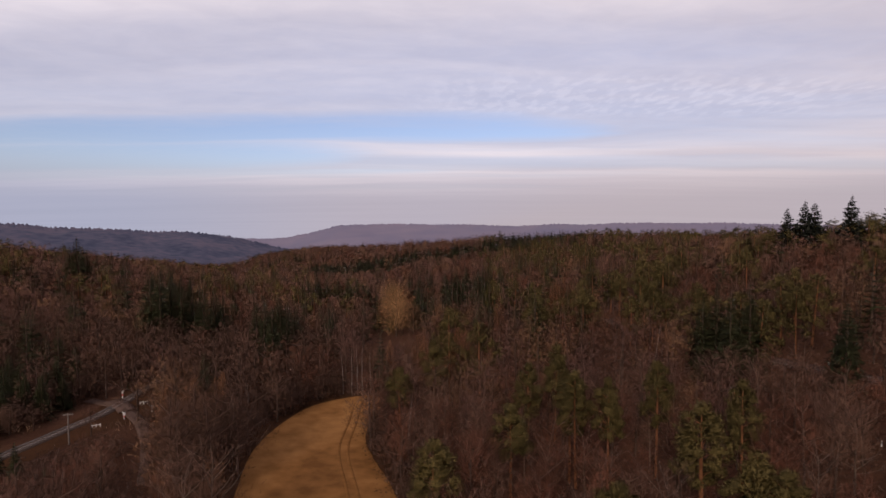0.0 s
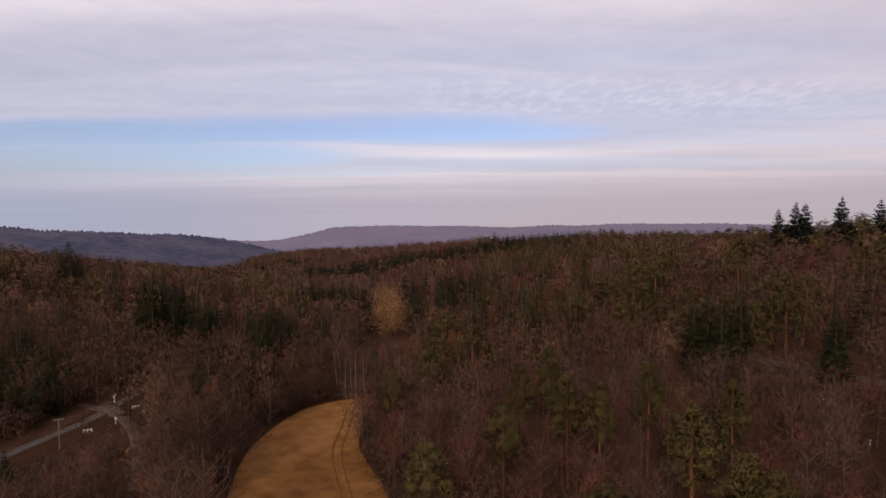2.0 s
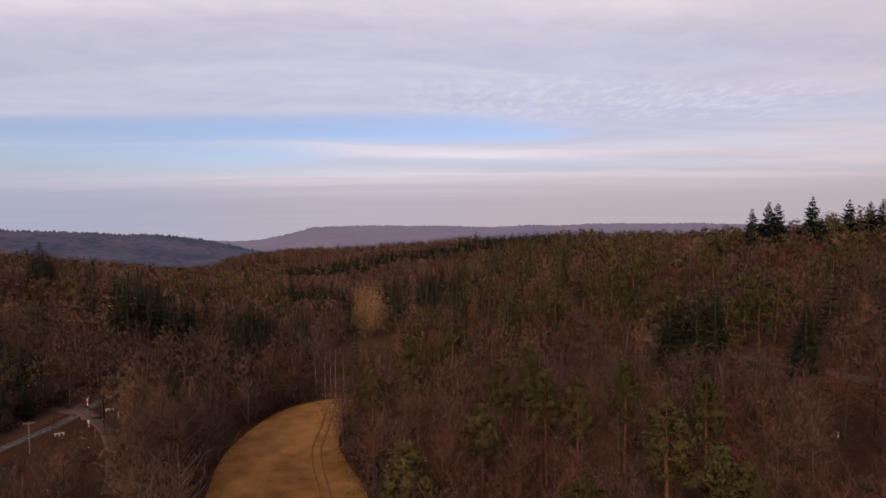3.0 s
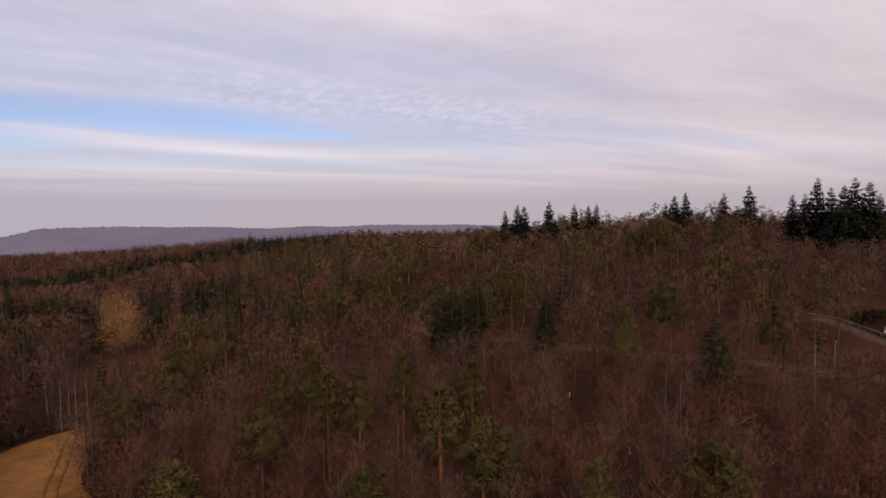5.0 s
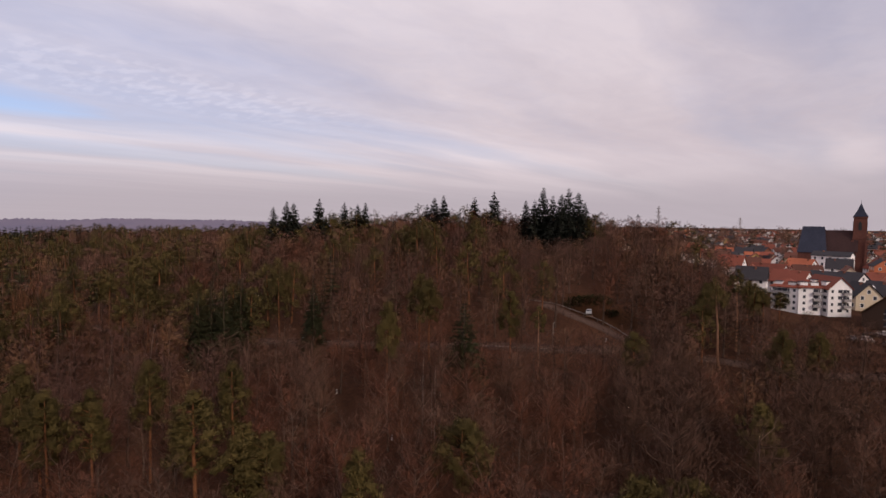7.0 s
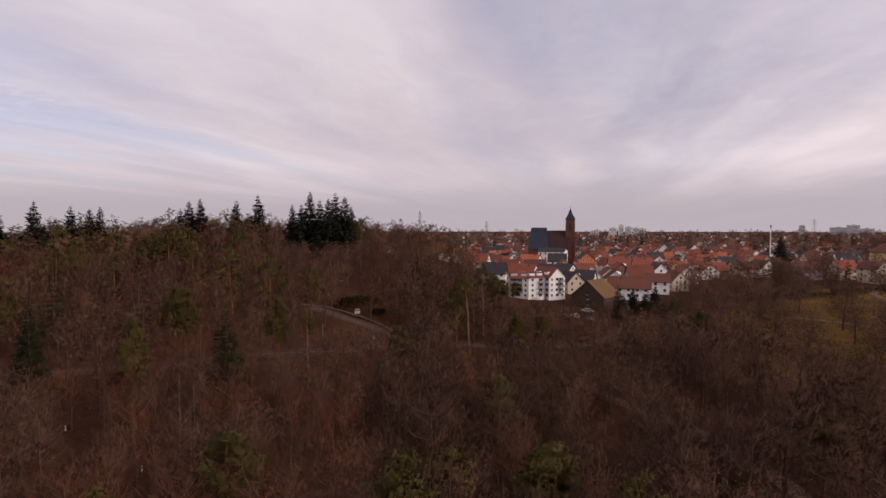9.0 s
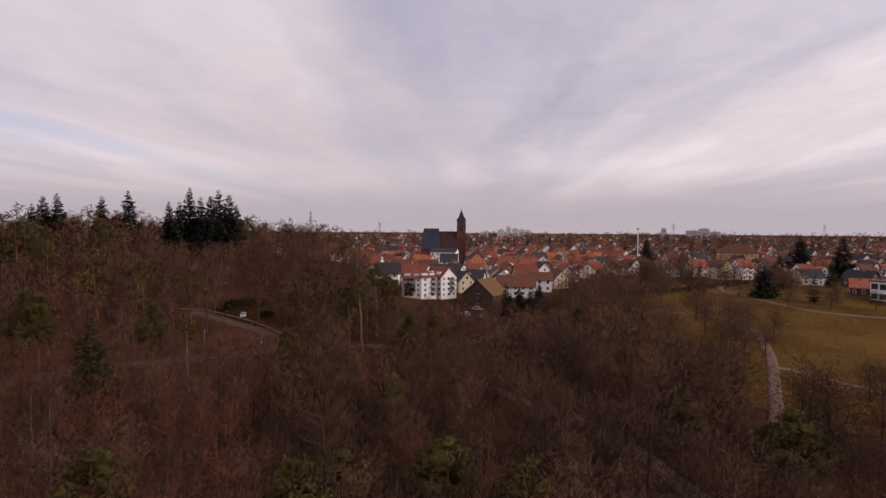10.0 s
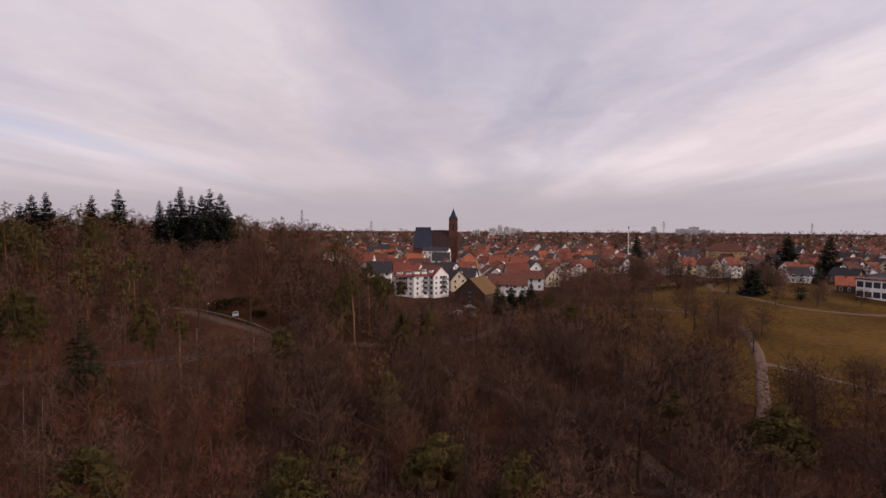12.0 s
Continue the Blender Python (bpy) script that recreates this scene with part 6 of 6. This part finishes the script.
def car(x, y, turn, paint, label, sink=0.0):
    t = thing("car", on_ground(x, y, turn, 1, sink), label, "car", "parked cars")
    bm = bmesh.new()
    prof = ((-2.15, 0.35), (-2.15, 0.78), (-1.95, 0.92), (-1.25, 0.98), (-0.65, 1.42), (0.75, 1.45), (1.45, 1.0), (2.05, 0.92), (2.15, 0.7), (2.15, 0.35))
    sides = []
    for yy, k in ((-0.86, 1.0), (0.86, 1.0)):
        sides.append([bm.verts.new((px, yy * (0.82 if pz > 1.2 else 1.0), pz)) for px, pz in prof])
    bm.faces.new(sides[0])
    bm.faces.new(sides[1][::-1])
    for i in range(len(prof)):
        j = (i + 1) % len(prof)
        bm.faces.new((sides[0][j], sides[0][i], sides[1][i], sides[1][j]))
    bmesh.ops.bevel(bm, geom=bm.edges[:], offset=0.05, segments=1, affect="EDGES")
    me = bpy.data.meshes.new("body")
    bm.to_mesh(me)
    bm.free()
    me.materials.append(paint)
    part("body", me, t)
    s = Soup()
    s.add([(-1.12, -0.72, 1.02), (-1.12, 0.72, 1.02), (-0.72, 0.62, 1.37), (-0.72, -0.62, 1.37)], [(0, 1, 2, 3)])
    s.v[-1] = s.v[-1] + np.array((-0.05, 0, 0.04))
    part("windscreen", s.mesh("windscreen", [GLASS]), t)
    for sy in (-1, 1):
        s = Soup()
        s.add([(-0.95, sy * 0.87, 1.02), (1.2, sy * 0.87, 1.02), (0.7, sy * 0.76, 1.36), (-0.6, sy * 0.76, 1.36)], [(0, 1, 2, 3)])
        part("side_window", s.mesh("side_window", [GLASS]), t)
    s = Soup()
    s.tube([(0, -0.1, 0), (0, 0.1, 0)], (0.33, 0.33), 12)
    tyre = s.mesh("tyre", [TYRE])
    s = Soup()
    s.tube([(0, -0.11, 0), (0, 0.11, 0)], (0.2, 0.2), 10)
    rim = s.mesh("rim", [METAL])
    for wx in (-1.35, 1.3):
        for wy in (-0.8, 0.8):
            w = part("wheel", tyre, t, m=pose(wx, wy, 0.33))
            part("rim", rim, w)


CAR_WHITE = surface("white_car_paint", ((0.42, 0.40, 0.39), (0.50, 0.48, 0.47)), 0.4, 2, 0.5)
car(152, 66, 24, CAR_WHITE, "white car parked on dry grass", -0.1)
GREY_CAR = surface("grey_car_paint", ((0.10, 0.10, 0.11), (0.14, 0.14, 0.15)), 0.35, 2, 0.5)
for k, (q, a) in enumerate((((185, 4), 20), ((186.5, 1), 24), ((184, -3.5), 30), ((192, 0), 80), ((195, -3), 80))):
    car(*q, a, (GREY_CAR, WHITE, GREY_CAR, TYRE, WHITE)[k], ("dark grey car parked by the houses", "white car parked by the houses", "dark grey car parked by the houses", "black car parked by the houses", "white car parked by the houses")[k], -0.1)


def shrub(name, x, y, lx, ly, h, n, mat, label, category, turn=0.0, seed=0):
    """A hedge or bush of many small leafy tufts over a frame of stems."""
    rng = np.random.default_rng(seed + 300)
    t = thing(name, on_ground(x, y, turn), label, category, "shrubs")
    p = rng.uniform(-1, 1, (n, 3))
    p[:, 2] = np.abs(p[:, 2])
    r = np.linalg.norm(p, axis=1)
    p /= np.maximum(r, 0.6)[:, None] ** 0.7
    q = p * np.array((lx, ly, h)) * (0.85 + 0.3 * rng.random((n, 1)))
    s = Soup()
    l = rng.uniform(0.35, 0.8, n)
    blades(s, q, p + rng.normal(0, 0.5, (n, 3)) + np.array((0, 0, 0.4)), l, l * 0.6, rng)
    part("foliage", s.mesh("foliage", [mat]), t)
    s = Soup()
    for i in range(8):
        a = rng.uniform(-0.7, 0.7, 2)
        s.tube([(a[0] * lx * 0.6, a[1] * ly * 0.6, 0), (a[0] * lx, a[1] * ly, h * 0.8)], (0.08, 0.03), 4)
    part("stems", s.mesh("stems", [BARK]), t)


shrub("hedge", 158, 69, 8.5, 2.2, 3.0, 1500, HEDGE, "long dark evergreen hedge on a grass slope", "hedge", -30, 1)
shrub("bush", 157, 61, 2.2, 1.8, 1.6, 300, HEDGE, "small dark bush on a grass slope", "bush", 0, 2)
# Bush added to hide the car's lower half from the camera.
shrub("bush", 150.2, 65.3, 1.3, 1.0, 0.9, 160, BRUSH, "low dry bush in front of a parked car", "bush", 20, 3)
for i in range(9):
    shrub("bush", 232 + i * 7 + (i % 3) * 2, -70 - i * 9, 4.5, 3, 2.2, 380, HEDGE, "dark evergreen shrub at the edge of a park", "bush", i * 40, 10 + i)


def undergrowth():
    """Brush and saplings under the trees."""
    rng = np.random.default_rng(91)
    x, y, _ = grow(7.0, 55, 260, -50, 132, 17)
    groups = {}
    for px_, py_ in zip(x, y):
        groups.setdefault(int(rng.integers(0, 3)), []).append((px_, py_))
    for g, pts in groups.items():
        s = Soup()
        P, D, Ln = [], [], []
        for px_, py_ in pts:
            n, h, r = 26, rng.uniform(1.5, 4.0), rng.uniform(1.2, 3.0)
            o = rng.normal(0, 0.5, (n, 2)) * r
            z = float(ground(px_, py_)) + rng.uniform(0, 0.5, n) * h
            P.append(np.column_stack([px_ + o[:, 0], py_ + o[:, 1], z]))
            D.append(np.column_stack([o * 0.5 + rng.normal(0, 0.4, (n, 2)), np.full(n, 0.9)]))
            Ln.append(rng.uniform(0.5, 1.0, n) * h * 0.8)
        P, D, Ln = np.concatenate(P), np.concatenate(D), np.concatenate(Ln)
        blades(s, P, D, Ln, 0.16, rng, facing=D * 0.3 + np.array((0, -0.6, 0.8)), round_as=D * 0.5 + np.array((0, 0, 0.6)))
        tagged(new("undergrowth", s.mesh("undergrowth", [(TWIGS[0], TWIGS[2], BRUSH)[g]])), "brown leafless brush and saplings under the trees", "undergrowth", kind="stuff")


undergrowth()


def thicket(name, line, inner, outer, count, tall, mat, label, seed):
    """Low dense brush in a strip beside a line."""
    rng = np.random.default_rng(seed)
    c = curve_through(line, 1.0)
    d = np.gradient(c, axis=0)
    nrm = np.stack([-d[:, 1], d[:, 0]], 1) / np.linalg.norm(d, axis=1)[:, None]
    rows = []
    for k in range(count):
        i = int(rng.integers(0, len(c)))
        x, y = c[i] + nrm[i] * rng.uniform(min(inner, outer), max(inner, outer))
        q = rng.uniform(*tall) / 17
        rows.append((K["bare"].mid[int(rng.integers(0, 6))], x, y, float(ground(x, y)) - 1.2, q * rng.uniform(1.2, 1.9), q, rng.uniform(0, 6.28)))
    tagged(new(name, gather(name, rows, (BARK, mat))), label, "brush", kind="stuff")


thicket("meadow_brush", ((-40, 86), (-42, 109), (-41, 127), (-37, 142), (-27, 151)), 0.0, 7.0, 85, (5.0, 9.5), TWIGS_DARK, "dense brown brush along the edge of a meadow", 61)
thicket("meadow_brush", ((-16, 150), (-16.5, 133), (-17, 120), (-13, 107), (-8, 94), (-3, 72)), 0.0, 6.0, 80, (4.0, 8.5), TWIGS_DARK, "dense brown brush along the edge of a meadow", 62)
thicket("trackside_brush", ((-80, 84), (-74, 98), (-71, 108)), -5.0, 4.0, 60, (3.0, 6.0), TWIGS_DARK, "dark brush below a railway line", 63)


thicket("trackside_brush", ((-100, 100), (-94, 125), (-95, 150), (-99, 180)), 0.0, 9.0, 80, (4.0, 9.0), TWIGS_DARK, "dark brush along a railway line", 64)
thicket("lane_hedge", ((-43, 80), (-50, 94), (-58, 111), (-66, 127), (-74, 148), (-80, 163)), 0.0, -6.0, 130, (7.0, 11.0), TWIGS_COPPER, "tall copper-brown leafless hedge beside a lane", 65)
